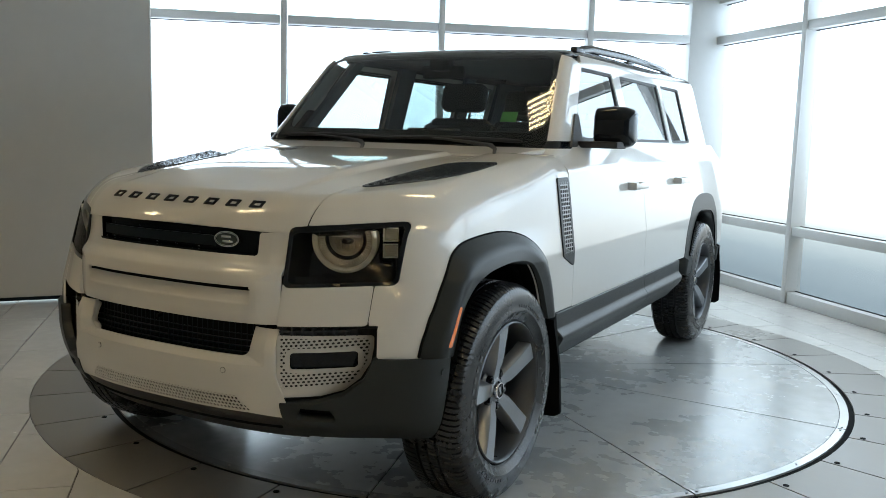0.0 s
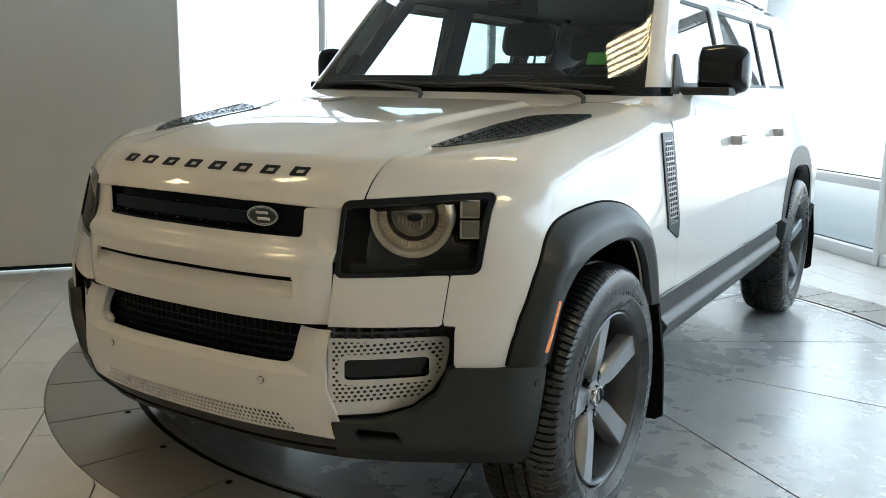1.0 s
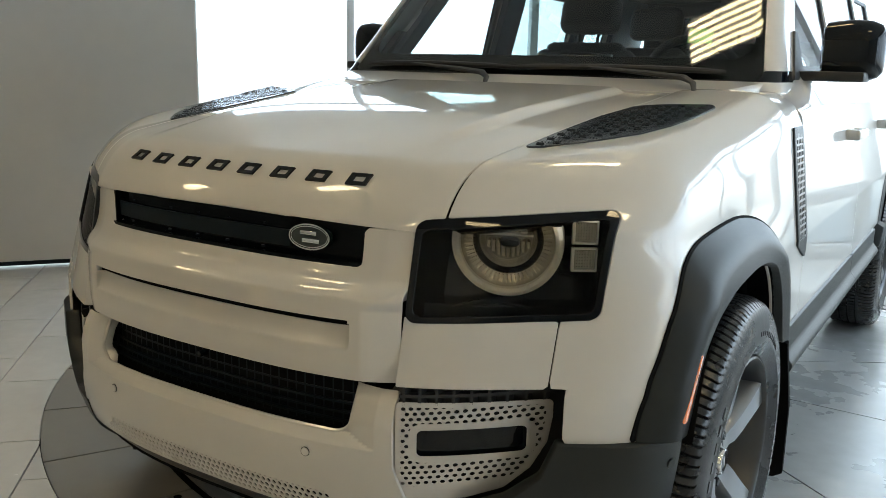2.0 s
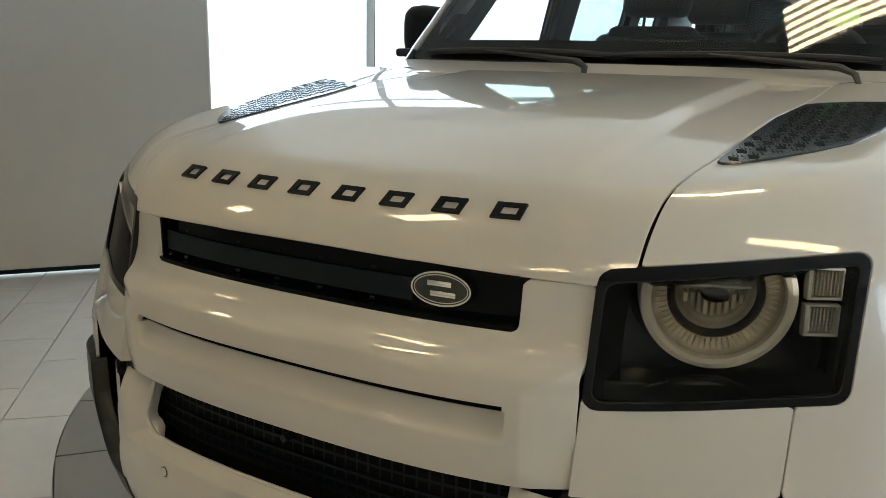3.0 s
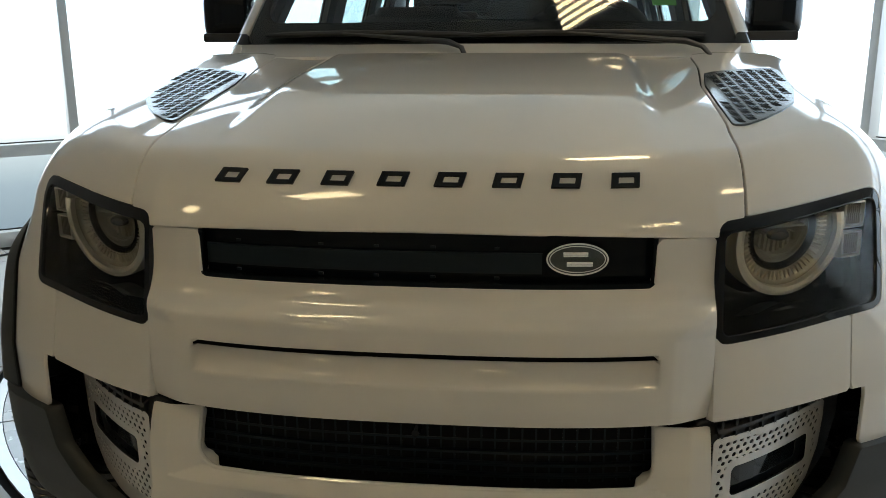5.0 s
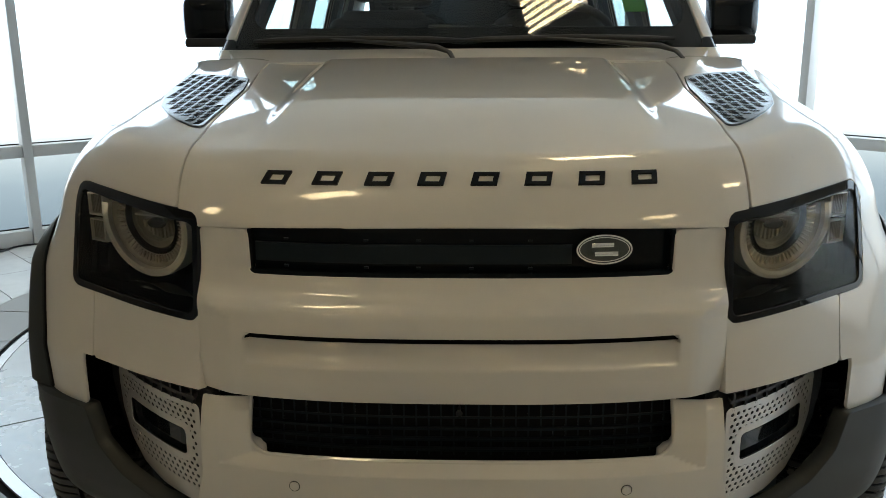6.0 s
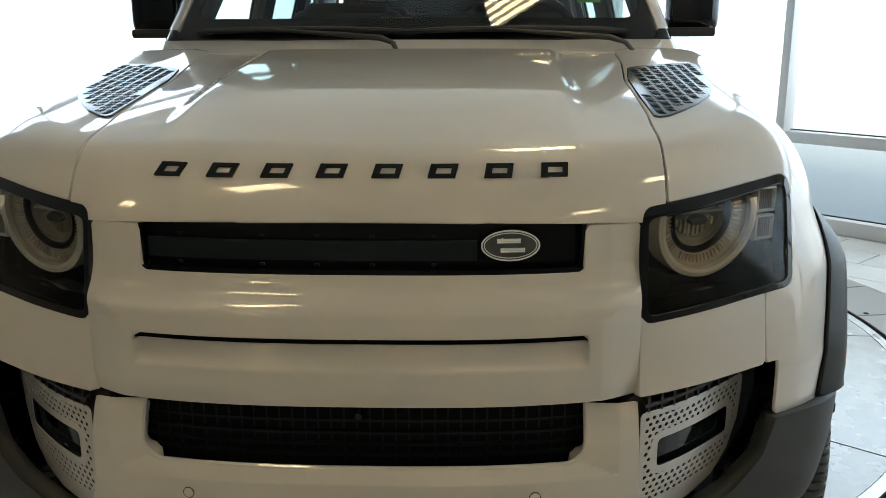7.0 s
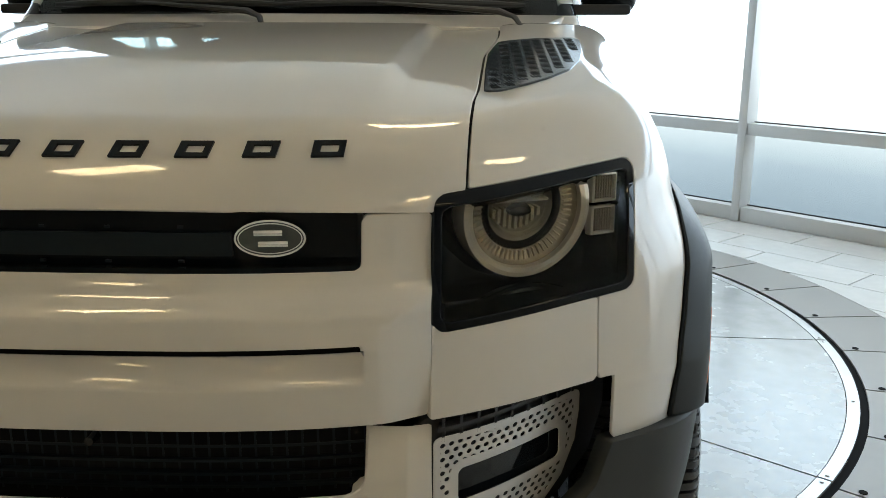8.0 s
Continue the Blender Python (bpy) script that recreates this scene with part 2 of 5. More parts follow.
def curve(x, *pts):
    """A smooth curve through (x, value) pairs."""
    xs, ys = [p[0] for p in pts], [p[1] for p in pts]
    s = [(ys[i + 1] - ys[i]) / (xs[i + 1] - xs[i]) for i in range(len(xs) - 1)]
    m = [s[0]] + [0.0 if s[i - 1] * s[i] <= 0 else 2 * s[i - 1] * s[i] / (s[i - 1] + s[i]) for i in range(1, len(s))] + [s[-1]]
    x = np.clip(x, xs[0], xs[-1])
    i = np.clip(np.searchsorted(xs, x) - 1, 0, len(xs) - 2)
    xs, ys, m = np.array(xs), np.array(ys), np.array(m)
    h = xs[i + 1] - xs[i]
    t = (x - xs[i]) / h
    return ys[i] * (1 + 2 * t) * (1 - t) ** 2 + m[i] * h * t * (1 - t) ** 2 + ys[i + 1] * t * t * (3 - 2 * t) + m[i + 1] * h * t * t * (t - 1)


# ---------------------------------------------------------------- the car's surfaces: y runs back from the nose, x to the driver's side
def bow(x):
    """How far the front falls back towards its corners."""
    return np.where(x < 0.62, 0.075 + 0.507 * np.minimum(x, 0.62) ** 2.8, 0.2079 + 0.62 * (x - 0.62))


def side_x(y, z):
    return 0.92 - 0.13 * np.maximum(z - 0.85, 0) - 0.03 * step(z, 0.84, 0.98) * (1 - step(y, 0.85, 1.4)) - 0.22 * np.maximum(0.8 - y, 0) ** 2 - 0.25 * np.maximum(0.62 - z, 0) ** 1.5


def hood_z(x, y):
    half = 0.405 + 0.035 * (y - 0.5)
    bulge = 0.014 * step(half - x, 0, 0.045) * step(y, 0.2, 0.7) + 0.025 * np.maximum(1 - (x / 0.56) ** 4, 0) ** 1.3 * (1 - 0.7 * step(y, 0.5, 1.3))
    bulge = bulge - 0.04 * np.clip(y - 0.6, 0, 0.72) ** 2 * (1 - step(x, 0.45, 0.66)) - 0.12 * np.clip(0.6 - y, 0, 0.45) ** 2 * (1 - step(x, 0.42, 0.6))
    return 1.132 + 0.14 * (np.minimum(y, 1.32) - 0.5) - 0.022 * (np.maximum(x - 0.56, 0) / 0.3) ** 2 * (1 - 0.6 * step(y, 0.85, 1.4)) + bulge


def lamp_lean(x, z):
    return (0.2 + 0.35 * np.maximum(x - 0.46, 0)) * np.maximum(z - 0.70, 0) + 0.25 * np.maximum(z - 1.0, 0)


def nose_lean(z):
    return curve(z, (0.68, 0.01), (0.74, 0.0), (0.81, 0.0), (0.86, 0.005), (0.873, 0.014), (0.889, 0.034), (0.9, 0.041), (0.93, 0.051), (1.0, 0.06))


def body(x, y, z):
    x = np.abs(x)
    f = smax(bow(x) + lamp_lean(x, z) - y, x - side_x(y, z), 0.1)
    return smax(f, z - hood_z(x, y), 0.085 + 0.06 * step(x, 0.45, 0.8) * (1 - 0.3 * step(y, 0.4, 0.8) - 0.3 * step(y, 0.85, 1.4)))


def flare(x, y, z):
    """The arch flares: a facet that rises from the body to a crease, then a flatter outer face up to the wheel opening."""
    rear = np.asarray(y) > 2.5
    q = np.where(rear, 2 * 3.867 - 0.02 + REAR - y, y) - np.where(rear, REAR, 0)
    d0, d1 = np.maximum(-d_poly(q, z, ARCH_OUT), 0), np.maximum(d_poly(q, z, ARCH_IN), 0)
    t = d0 / np.maximum(d0 + d1, 1e-6)
    up, flat = 0.001 + 0.066 * t, 0.034 - 0.020 * (t - 0.5)
    rise = np.where(z < 0.6, 0.03, -smax(-up, -flat, 0.016) + 0.002)
    return body(x, y, z) - rise


def doors(x, y, z):
    return np.abs(x) - (side_x(y, z) - 0.55 * np.maximum(z - 1.19, 0) - 2.2 * (1 - step(y, 1.5, 1.85)) * np.maximum(z - 1.17, 0) ** 1.5)


def nose(x, y, z):
    x = np.abs(x)
    scoop = 0.022 * step(0.372 - x, 0, 0.006) * np.where(z < 0.817, np.clip((z - 0.768) / 0.045, 0, 1) ** 0.7, 0)
    edge = 0.1 * np.maximum(x - 0.41, 0) + 0.2 * np.maximum(x - 0.396 - 1.7 * np.maximum(z - 0.848, 0), 0)
    return bow(x) + nose_lean(z) + scoop + edge - y


def bumper(x, y, z):
    x = np.abs(x)
    lean = curve(z, (0.25, 0.2), (0.33, 0.09), (0.40, 0.022), (0.46, 0.0), (0.54, -0.012), (0.62, -0.012), (0.665, 0.0), (0.70, 0.02))
    chamfer = 0.017 * np.clip(1 - np.maximum((x - 0.368) / 0.06, (0.6 - z) / 0.022), 0, 1)
    return smax(bow(x) + lean + chamfer - y, x - side_x(y, z) - 0.014, 0.07)


def cabin(x, y, z):
    x = np.abs(x)
    ws = (1.43 + 0.2 * x * x + 0.94 * (z - 1.27) - y) / 1.37
    sd = (x - (0.805 - 0.27 * (z - 1.234))) / 1.035
    rf = z - (1.765 - 0.03 * x * x - 0.1 * np.maximum(2.5 - y, 0) ** 2)
    rr = y - (4.47 - 0.12 * (z - 1.3))
    return smax(smax(smax(ws, sd, 0.05), rr, 0.1), rf, 0.07)


# ways of casting the sheets: each gives origins and directions for a grid of two parameters
def from_front(u, v):
    o = np.stack([u, np.full_like(u, -0.6), v], -1)
    return o, np.broadcast_to([0.0, 1.0, 0.0], o.shape)


def from_side(u, v):
    o = np.stack([np.full_like(u, 0.2), u, v], -1)
    return o, np.broadcast_to([1.0, 0.0, 0.0], o.shape)


def from_top(u, v):
    o = np.stack([u, v, np.full_like(u, 1.0)], -1)
    return o, np.broadcast_to([0.0, 0.0, 1.0], o.shape)


def round_body(s, v, x0=0.45, y0=0.62, z0=0.92):
    a = np.clip(s - x0, 0, 1) * math.pi / 2
    e = np.clip(v - z0, 0, 1) * math.pi / 2
    o = np.stack([np.minimum(s, x0), y0 + np.maximum(s - x0 - 1, 0), np.minimum(v, z0)], -1)
    d = np.stack([np.sin(a) * np.cos(e), -np.cos(a) * np.cos(e), np.sin(e)], -1)
    return o, d


def round_cabin(s, v):
    return round_body(s, v, 0.5, 2.35, 1.55)


def round_hood(x, w):
    a = np.clip(w, 0, 1) * math.pi / 2
    o = np.stack([x, 0.55 + np.maximum(w - 1, 0), np.full_like(x, 0.85)], -1)
    return o, np.stack([0 * a, -np.cos(a), np.sin(a)], -1)


def cast(rays, surf, level, u, v, reach=3.2):
    o, d = rays(u, v)
    lo, hi = np.zeros(u.shape), np.full(u.shape, reach)
    inside = surf(o[..., 0], o[..., 1], o[..., 2]) - level < 0
    for _ in range(34):
        mid = (lo + hi) / 2
        p = o + d * mid[..., None]
        same = (surf(p[..., 0], p[..., 1], p[..., 2]) - level < 0) == inside
        lo, hi = np.where(same, mid, lo), np.where(same, hi, mid)
    return o + d * ((lo + hi) / 2)[..., None]


def sheet(rays, surf, us, vs, mask, level=0.0):
    """The part of a surface on which mask(x, y, z) is negative, cut cleanly along its edge: vertices, faces, edge loops' edges."""
    def value(u, v):
        p = cast(rays, surf, level, u, v)
        return np.where(np.linalg.norm(p - rays(u, v)[0], axis=-1) > 3.19, 1.0, mask(p[..., 0], p[..., 1], p[..., 2]))

    U, V = np.meshgrid(us, vs, indexing="ij")
    D = value(U, V)
    uv, verts = [], {}

    def cut(ax):
        a = (slice(0, -1), slice(None)) if ax == 0 else (slice(None), slice(0, -1))
        b = (slice(1, None), slice(None)) if ax == 0 else (slice(None), slice(1, None))
        idx = np.argwhere((D[a] < 0) != (D[b] < 0))
        if not len(idx):
            return
        i, j = idx[:, 0], idx[:, 1]
        i2, j2 = (i + 1, j) if ax == 0 else (i, j + 1)
        neg = D[i, j] < 0
        ua, va = np.where(neg, U[i, j], U[i2, j2]), np.where(neg, V[i, j], V[i2, j2])
        ub, vb = np.where(neg, U[i2, j2], U[i, j]), np.where(neg, V[i2, j2], V[i, j])
        for _ in range(9):
            um, vm = (ua + ub) / 2, (va + vb) / 2
            s = value(um, vm) < 0
            ua, va, ub, vb = np.where(s, um, ua), np.where(s, vm, va), np.where(s, ub, um), np.where(s, vb, vm)
        for k in range(len(idx)):
            verts[(ax, i[k], j[k])] = len(uv)
            uv.append((ua[k], va[k]))

    cut(0)
    cut(1)
    faces = []
    act = (D[:-1, :-1] < 0) | (D[1:, :-1] < 0) | (D[1:, 1:] < 0) | (D[:-1, 1:] < 0)
    for i, j in np.argwhere(act):
        ring = [((i, j), (0, i, j)), ((i + 1, j), (1, i + 1, j)), ((i + 1, j + 1), (0, i, j + 1)), ((i, j + 1), (1, i, j))]
        poly = []
        for c, e in ring:
            if D[c] < 0:
                if c not in verts:
                    verts[c] = len(uv)
                    uv.append((U[c], V[c]))
                poly.append(verts[c])
            if e in verts:
                poly.append(verts[e])
        if len(poly) >= 3:
            faces.append(poly)
    uv = np.array(uv).reshape(-1, 2)
    return cast(rays, surf, level, uv[:, 0], uv[:, 1]), faces


def surf_normal(surf, p):
    h = 1e-4
    g = np.stack([surf(p[:, 0] + h, p[:, 1], p[:, 2]) - surf(p[:, 0] - h, p[:, 1], p[:, 2]),
                  surf(p[:, 0], p[:, 1] + h, p[:, 2]) - surf(p[:, 0], p[:, 1] - h, p[:, 2]),
                  surf(p[:, 0], p[:, 1], p[:, 2] + h) - surf(p[:, 0], p[:, 1], p[:, 2] - h)], -1)
    return g / np.maximum(np.linalg.norm(g, axis=1, keepdims=True), 1e-9)


def panel(name, rays, surf, us, vs, mask, material, parent, label="", depth=0.02, level=0.0, pair=False, soft=0.0015):
    """A panel cut from a surface, with a softened edge and a returned flange of the given depth. pair: also the mirrored one."""
    p, faces = sheet(rays, surf, us, vs, mask, level)
    nrm = surf_normal(surf, p)
    q = faces[len(faces) // 2]
    if np.dot(np.cross(p[q[1]] - p[q[0]], p[q[2]] - p[q[0]]), nrm[q[0]]) < 0:
        faces = [f[::-1] for f in faces]
    count = {}
    for f in faces:
        for a, b in zip(f, f[1:] + f[:1]):
            count[(a, b)] = 1
    rim = [(a, b) for a, b in count if (b, a) not in count]
    verts = [tuple(v) for v in p]
    turn = [tuple(v) for v in nrm]
    # softened edge: the rim sinks a little, then turns in
    out = {}
    for a, b in rim:
        t = p[b] - p[a]
        t /= max(np.linalg.norm(t), 1e-9)
        for k in (a, b):
            out.setdefault(k, np.zeros(3))
            out[k] += np.cross(t, nrm[k])
    low = {}
    for k, o in out.items():
        o = o / max(np.linalg.norm(o), 1e-9)
        low[k] = (len(verts), len(verts) + 1)
        verts.append(tuple(p[k] + o * soft - nrm[k] * soft))
        verts.append(tuple(p[k] + o * soft - nrm[k] * depth))
        turn += [tuple((o + nrm[k]) / 1.4142), tuple(o)]
    for a, b in rim:
        (a1, a2), (b1, b2) = low[a], low[b]
        faces.append([b, a, a1, b1])
        faces.append([b1, a1, a2, b2])
    made = [part_py(name, verts, faces, material, parent, label, normals=turn)]
    if pair:
        made.append(part_py(name, [(-x, y, z) for x, y, z in verts], [f[::-1] for f in faces], material, parent, label, normals=[(-x, y, z) for x, y, z in turn]))
    return made


def grid(a, b, h):
    return np.linspace(a, b, max(2, int(round((b - a) / h)) + 1))


# ---------------------------------------------------------------- the car
car = thing("car", "white four-wheel-drive estate car parked on a round turntable", "car")


def seam(y):
    return curve(y, (0.1, 0.500), (0.2, 0.506), (0.3, 0.510), (0.42, 0.514), (0.5, 0.521), (0.66, 0.527), (0.85, 0.534), (1.0, 0.552), (1.15, 0.568), (1.4, 0.575))


LAMP = [(0.462, 0.825), (0.768, 0.842), (0.768, 1.036), (0.462, 1.012)]


def lamp_d(x, z, grow=0.0):
    return d_poly(np.abs(x), z, LAMP, 0.018) - grow


FLARE_OUT = [(0.352, 0.60), (0.364, 0.67), (0.381, 0.723), (0.406, 0.772), (0.453, 0.866), (0.523, 0.942), (0.642, 0.972), (0.86, 0.978), (1.04, 0.945), (1.16, 0.865), (1.235, 0.755), (1.275, 0.60)]
FLARE_IN = [(0.445, 0.60), (0.466, 0.67), (0.493, 0.745), (0.532, 0.80), (0.585, 0.838), (0.675, 0.864), (0.85, 0.875), (0.99, 0.855), (1.085, 0.775), (1.145, 0.665), (1.178, 0.60)]


def smooth_path(pts, n=6):
    p = np.array(pts)
    out = []
    for i in range(len(p) - 1):
        a, b, c, d = p[max(i - 1, 0)], p[i], p[i + 1], p[min(i + 2, len(p) - 1)]
        for k in range(n):
            t = k / n
            out.append(0.5 * (2 * b + (c - a) * t + (2 * a - 5 * b + 4 * c - d) * t * t + (3 * b - a - 3 * c + d) * t ** 3))
    return out + [p[-1]]


def arch_poly(pts, dy=0.0):
    q = smooth_path(pts, 5)
    return [(q[0][0] + dy, 0.1)] + [(a + dy, b) for a, b in q] + [(q[-1][0] + dy, 0.1)]


ARCH_OUT, ARCH_IN = arch_poly(FLARE_OUT), arch_poly(FLARE_IN)
REAR = 3.022
ARCH_OUT_R = [(2 * 3.867 - a - 0.02, b) for a, b in arch_poly(FLARE_OUT, REAR)]
ARCH_IN_R = [(2 * 3.867 - a - 0.02, b) for a, b in arch_poly(FLARE_IN, REAR)]

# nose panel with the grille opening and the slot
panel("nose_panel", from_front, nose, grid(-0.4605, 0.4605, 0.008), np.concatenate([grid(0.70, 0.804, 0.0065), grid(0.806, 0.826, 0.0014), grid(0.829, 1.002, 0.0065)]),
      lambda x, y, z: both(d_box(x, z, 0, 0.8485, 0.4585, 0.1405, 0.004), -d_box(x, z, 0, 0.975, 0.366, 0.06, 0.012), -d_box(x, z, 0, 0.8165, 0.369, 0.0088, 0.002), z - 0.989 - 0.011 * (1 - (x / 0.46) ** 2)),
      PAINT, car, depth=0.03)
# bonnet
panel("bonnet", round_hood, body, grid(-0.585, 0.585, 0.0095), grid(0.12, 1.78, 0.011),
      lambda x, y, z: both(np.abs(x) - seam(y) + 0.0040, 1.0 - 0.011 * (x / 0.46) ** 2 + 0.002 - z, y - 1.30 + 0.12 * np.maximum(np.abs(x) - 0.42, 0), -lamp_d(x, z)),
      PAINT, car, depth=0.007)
# black strip set under the seam, in place of the shade in the gap
panel("bonnet_seam_shade", round_hood, body, grid(0.47, 0.61, 0.005), grid(0.12, 1.78, 0.014),
      lambda x, y, z: both(np.abs(np.abs(x) - seam(y)) - 0.013, 1.004 - z, y - 1.29), CAVITY, car, "black strip that shades the bonnet seam", depth=0.002, level=-0.0075, pair=True)
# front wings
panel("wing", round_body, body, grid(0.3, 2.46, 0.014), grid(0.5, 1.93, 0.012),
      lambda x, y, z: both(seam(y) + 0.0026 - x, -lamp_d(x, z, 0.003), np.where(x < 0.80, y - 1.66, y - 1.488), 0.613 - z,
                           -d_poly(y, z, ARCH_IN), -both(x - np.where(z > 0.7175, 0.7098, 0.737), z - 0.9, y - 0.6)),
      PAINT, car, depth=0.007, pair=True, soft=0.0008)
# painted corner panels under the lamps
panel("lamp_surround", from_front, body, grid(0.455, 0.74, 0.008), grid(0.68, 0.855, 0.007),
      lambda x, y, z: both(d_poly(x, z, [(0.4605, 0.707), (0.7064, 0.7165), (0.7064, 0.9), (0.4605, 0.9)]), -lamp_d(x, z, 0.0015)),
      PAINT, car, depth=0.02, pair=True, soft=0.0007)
# arch flares
panel("wheel_arch_flare", round_body, flare, grid(0.6, 2.4, 0.0065), grid(0.56, 1.2, 0.0065),
      lambda x, y, z: both(d_poly(y, z, ARCH_OUT) + 0.005, -d_poly(y, z, ARCH_IN), 0.615 - z, 0.6 - x),
      PLASTIC, car, "dark grey plastic arch flare", depth=0.09, pair=True, soft=0.002)
panel("flare_seal", round_body, body, grid(0.6, 2.4, 0.0065), grid(0.56, 1.2, 0.0065),
      lambda x, y, z: both(d_poly(y, z, ARCH_OUT), -d_poly(y, z, ARCH_OUT) - 0.009, 0.615 - z, 0.6 - x), CAVITY, car, "black rubber flare seal", depth=0.01, level=0.004, pair=True, soft=0.001)
panel("wheel_arch_flare", from_side, flare, grid(3.2, 4.5, 0.015), grid(0.4, 1.1, 0.015),
      lambda x, y, z: both(d_poly(y, z, ARCH_OUT_R), -d_poly(y, z, ARCH_IN_R), 0.5 - z),
      PLASTIC, car, "dark grey plastic arch flare", depth=0.09, pair=True, soft=0.006)
# lower bumper
def holes(a, b, pitch, r, rows=0.866):
    """Distance to the nearest hole of a staggered field, negative inside a hole."""
    row = np.round(b / (pitch * rows))
    off = np.where(row % 2 == 0, 0.0, 0.5) * pitch
    da = (a - off) - np.round((a - off) / pitch) * pitch
    return np.hypot(da, b - row * pitch * rows) - r


BUMPER_C = [(-0.505, 0.405), (-0.36, 0.415), (0.36, 0.415), (0.505, 0.405), (0.462, 0.55), (0.459, 0.693), (-0.459, 0.693), (-0.462, 0.55)]


def bumper_centre(x, z):
    return both(d_poly(x, z, BUMPER_C), -d_box(x, z, 0, 0.67, 0.373, 0.073, 0.036))


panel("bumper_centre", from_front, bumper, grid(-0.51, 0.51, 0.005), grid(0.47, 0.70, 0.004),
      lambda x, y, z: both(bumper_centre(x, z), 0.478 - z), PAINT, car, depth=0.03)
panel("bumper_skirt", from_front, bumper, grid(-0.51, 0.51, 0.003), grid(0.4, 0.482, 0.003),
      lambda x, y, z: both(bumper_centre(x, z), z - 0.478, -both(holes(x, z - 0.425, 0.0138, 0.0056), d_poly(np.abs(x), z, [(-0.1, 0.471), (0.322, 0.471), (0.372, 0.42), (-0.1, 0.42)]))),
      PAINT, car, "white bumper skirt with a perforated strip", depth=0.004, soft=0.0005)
panel("bumper_backing", from_front, bumper, grid(-0.5, 0.5, 0.03), grid(0.4, 0.72, 0.02),
      lambda x, y, z: both(np.abs(x) - 0.47, 0.42 - z, z - 0.57), CAVITY, car, depth=0.02, level=-0.035)
panel("lower_valance", round_body, bumper, grid(0.0, 1.3, 0.02), grid(0.28, 0.44, 0.012),
      lambda x, y, z: both(z - 0.425, 0.315 - z, x - 0.49), BLACKP, car, depth=0.05, level=-0.012, pair=True)
panel("bumper_corner", round_body, bumper, grid(0.45, 1.6, 0.014), grid(0.32, 0.62, 0.011),
      lambda x, y, z: both(z - 0.611, 0.33 + 0.03 * np.maximum(0.6 - x, 0) - z, 0.47 - x, -d_poly(y, z, ARCH_IN),
                           -d_poly(x, z, [(0.3, 0.455), (0.575, 0.462), (0.655, 0.492), (0.712, 0.545), (0.735, 0.61), (0.735, 0.8), (0.3, 0.8)], 0.02), -both(d_poly(x, z, [(0.508, 0.402), (0.628, 0.398), (0.618, 0.442), (0.53, 0.448)], 0.006), y - 0.5)),
      PLASTIC, car, "dark grey plastic bumper corner", depth=0.035, level=0.004, pair=True)
panel("bumper_vent", round_body, bumper, grid(0.45, 1.6, 0.02), grid(0.36, 0.48, 0.012),
      lambda x, y, z: d_poly(x, z, [(0.48, 0.385), (0.65, 0.38), (0.65, 0.456), (0.48, 0.456)]), CAVITY, car, "black vent behind the bumper corner", depth=0.01, level=-0.04, pair=True)


def fog(x, y, z):
    """The fog lamp panels fall back behind the bumper towards their outer ends."""
    x = np.abs(x)
    return bow(x) - 0.01 + 0.066 * (np.maximum(x - 0.464, 0) / 0.183) ** 1.3 + 0.12 * np.maximum(0.53 - z, 0) - y


panel("fog_surround", from_front, fog, grid(0.44, 0.76, 0.012), grid(0.42, 0.72, 0.012),
      lambda x, y, z: d_poly(x, z, [(0.44, 0.455), (0.575, 0.46), (0.66, 0.488), (0.716, 0.54), (0.74, 0.61), (0.74, 0.72), (0.44, 0.70)], 0.02),
      BLACKP, car, depth=0.02, level=-0.03, pair=True)
FOG = [(0.464, 0.478), (0.57, 0.482), (0.625, 0.498), (0.662, 0.535), (0.684, 0.585), (0.69, 0.635), (0.69, 0.672), (0.464, 0.679)]
panel("fog_panel", from_front, fog, grid(0.46, 0.71, 0.002), grid(0.47, 0.69, 0.002),
      lambda x, y, z: both(d_poly(x, z, FOG, 0.01), -d_box(x, z, 0.577, 0.597, 0.079, 0.0265, 0.010),
                           -both(holes(x - 0.464, z - 0.6 - 0.06 * (x - 0.464), 0.0124, 0.0042), d_poly(x, z, FOG, 0.01) + 0.0085, 0.505 + 0.08 * (x - 0.464) - z, 0.012 - d_box(x, z, 0.577, 0.597, 0.079, 0.0265, 0.010))),
      SILVER, car, "perforated satin silver fog lamp panel", depth=0.0016, level=-0.006, pair=True, soft=0.0006)
panel("headlight_frame", from_front, body, grid(0.45, 0.78, 0.008), grid(0.81, 1.05, 0.006),
      lambda x, y, z: both(lamp_d(x, z), -d_poly(np.abs(x), z, [(0.471, 0.835), (0.760, 0.851), (0.760, 1.023), (0.471, 0.995)], 0.014)),
      LAMPBLACK, car, depth=0.05, level=0.001, pair=True)
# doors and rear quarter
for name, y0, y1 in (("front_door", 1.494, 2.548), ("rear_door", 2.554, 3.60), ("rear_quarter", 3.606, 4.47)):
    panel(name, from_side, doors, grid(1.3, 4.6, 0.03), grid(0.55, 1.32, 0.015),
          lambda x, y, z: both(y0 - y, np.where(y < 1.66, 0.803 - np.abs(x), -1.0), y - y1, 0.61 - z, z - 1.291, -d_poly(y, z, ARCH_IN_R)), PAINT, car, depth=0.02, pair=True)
def sill(x, y, z):
    ledge = curve(z, (0.36, -0.05), (0.43, 0.0), (0.485, 0.035), (0.505, 0.04), (0.545, 0.012), (0.62, 0.008))
    return np.abs(x) - (0.92 - 0.25 * np.maximum(0.62 - z, 0) ** 1.5 + ledge)


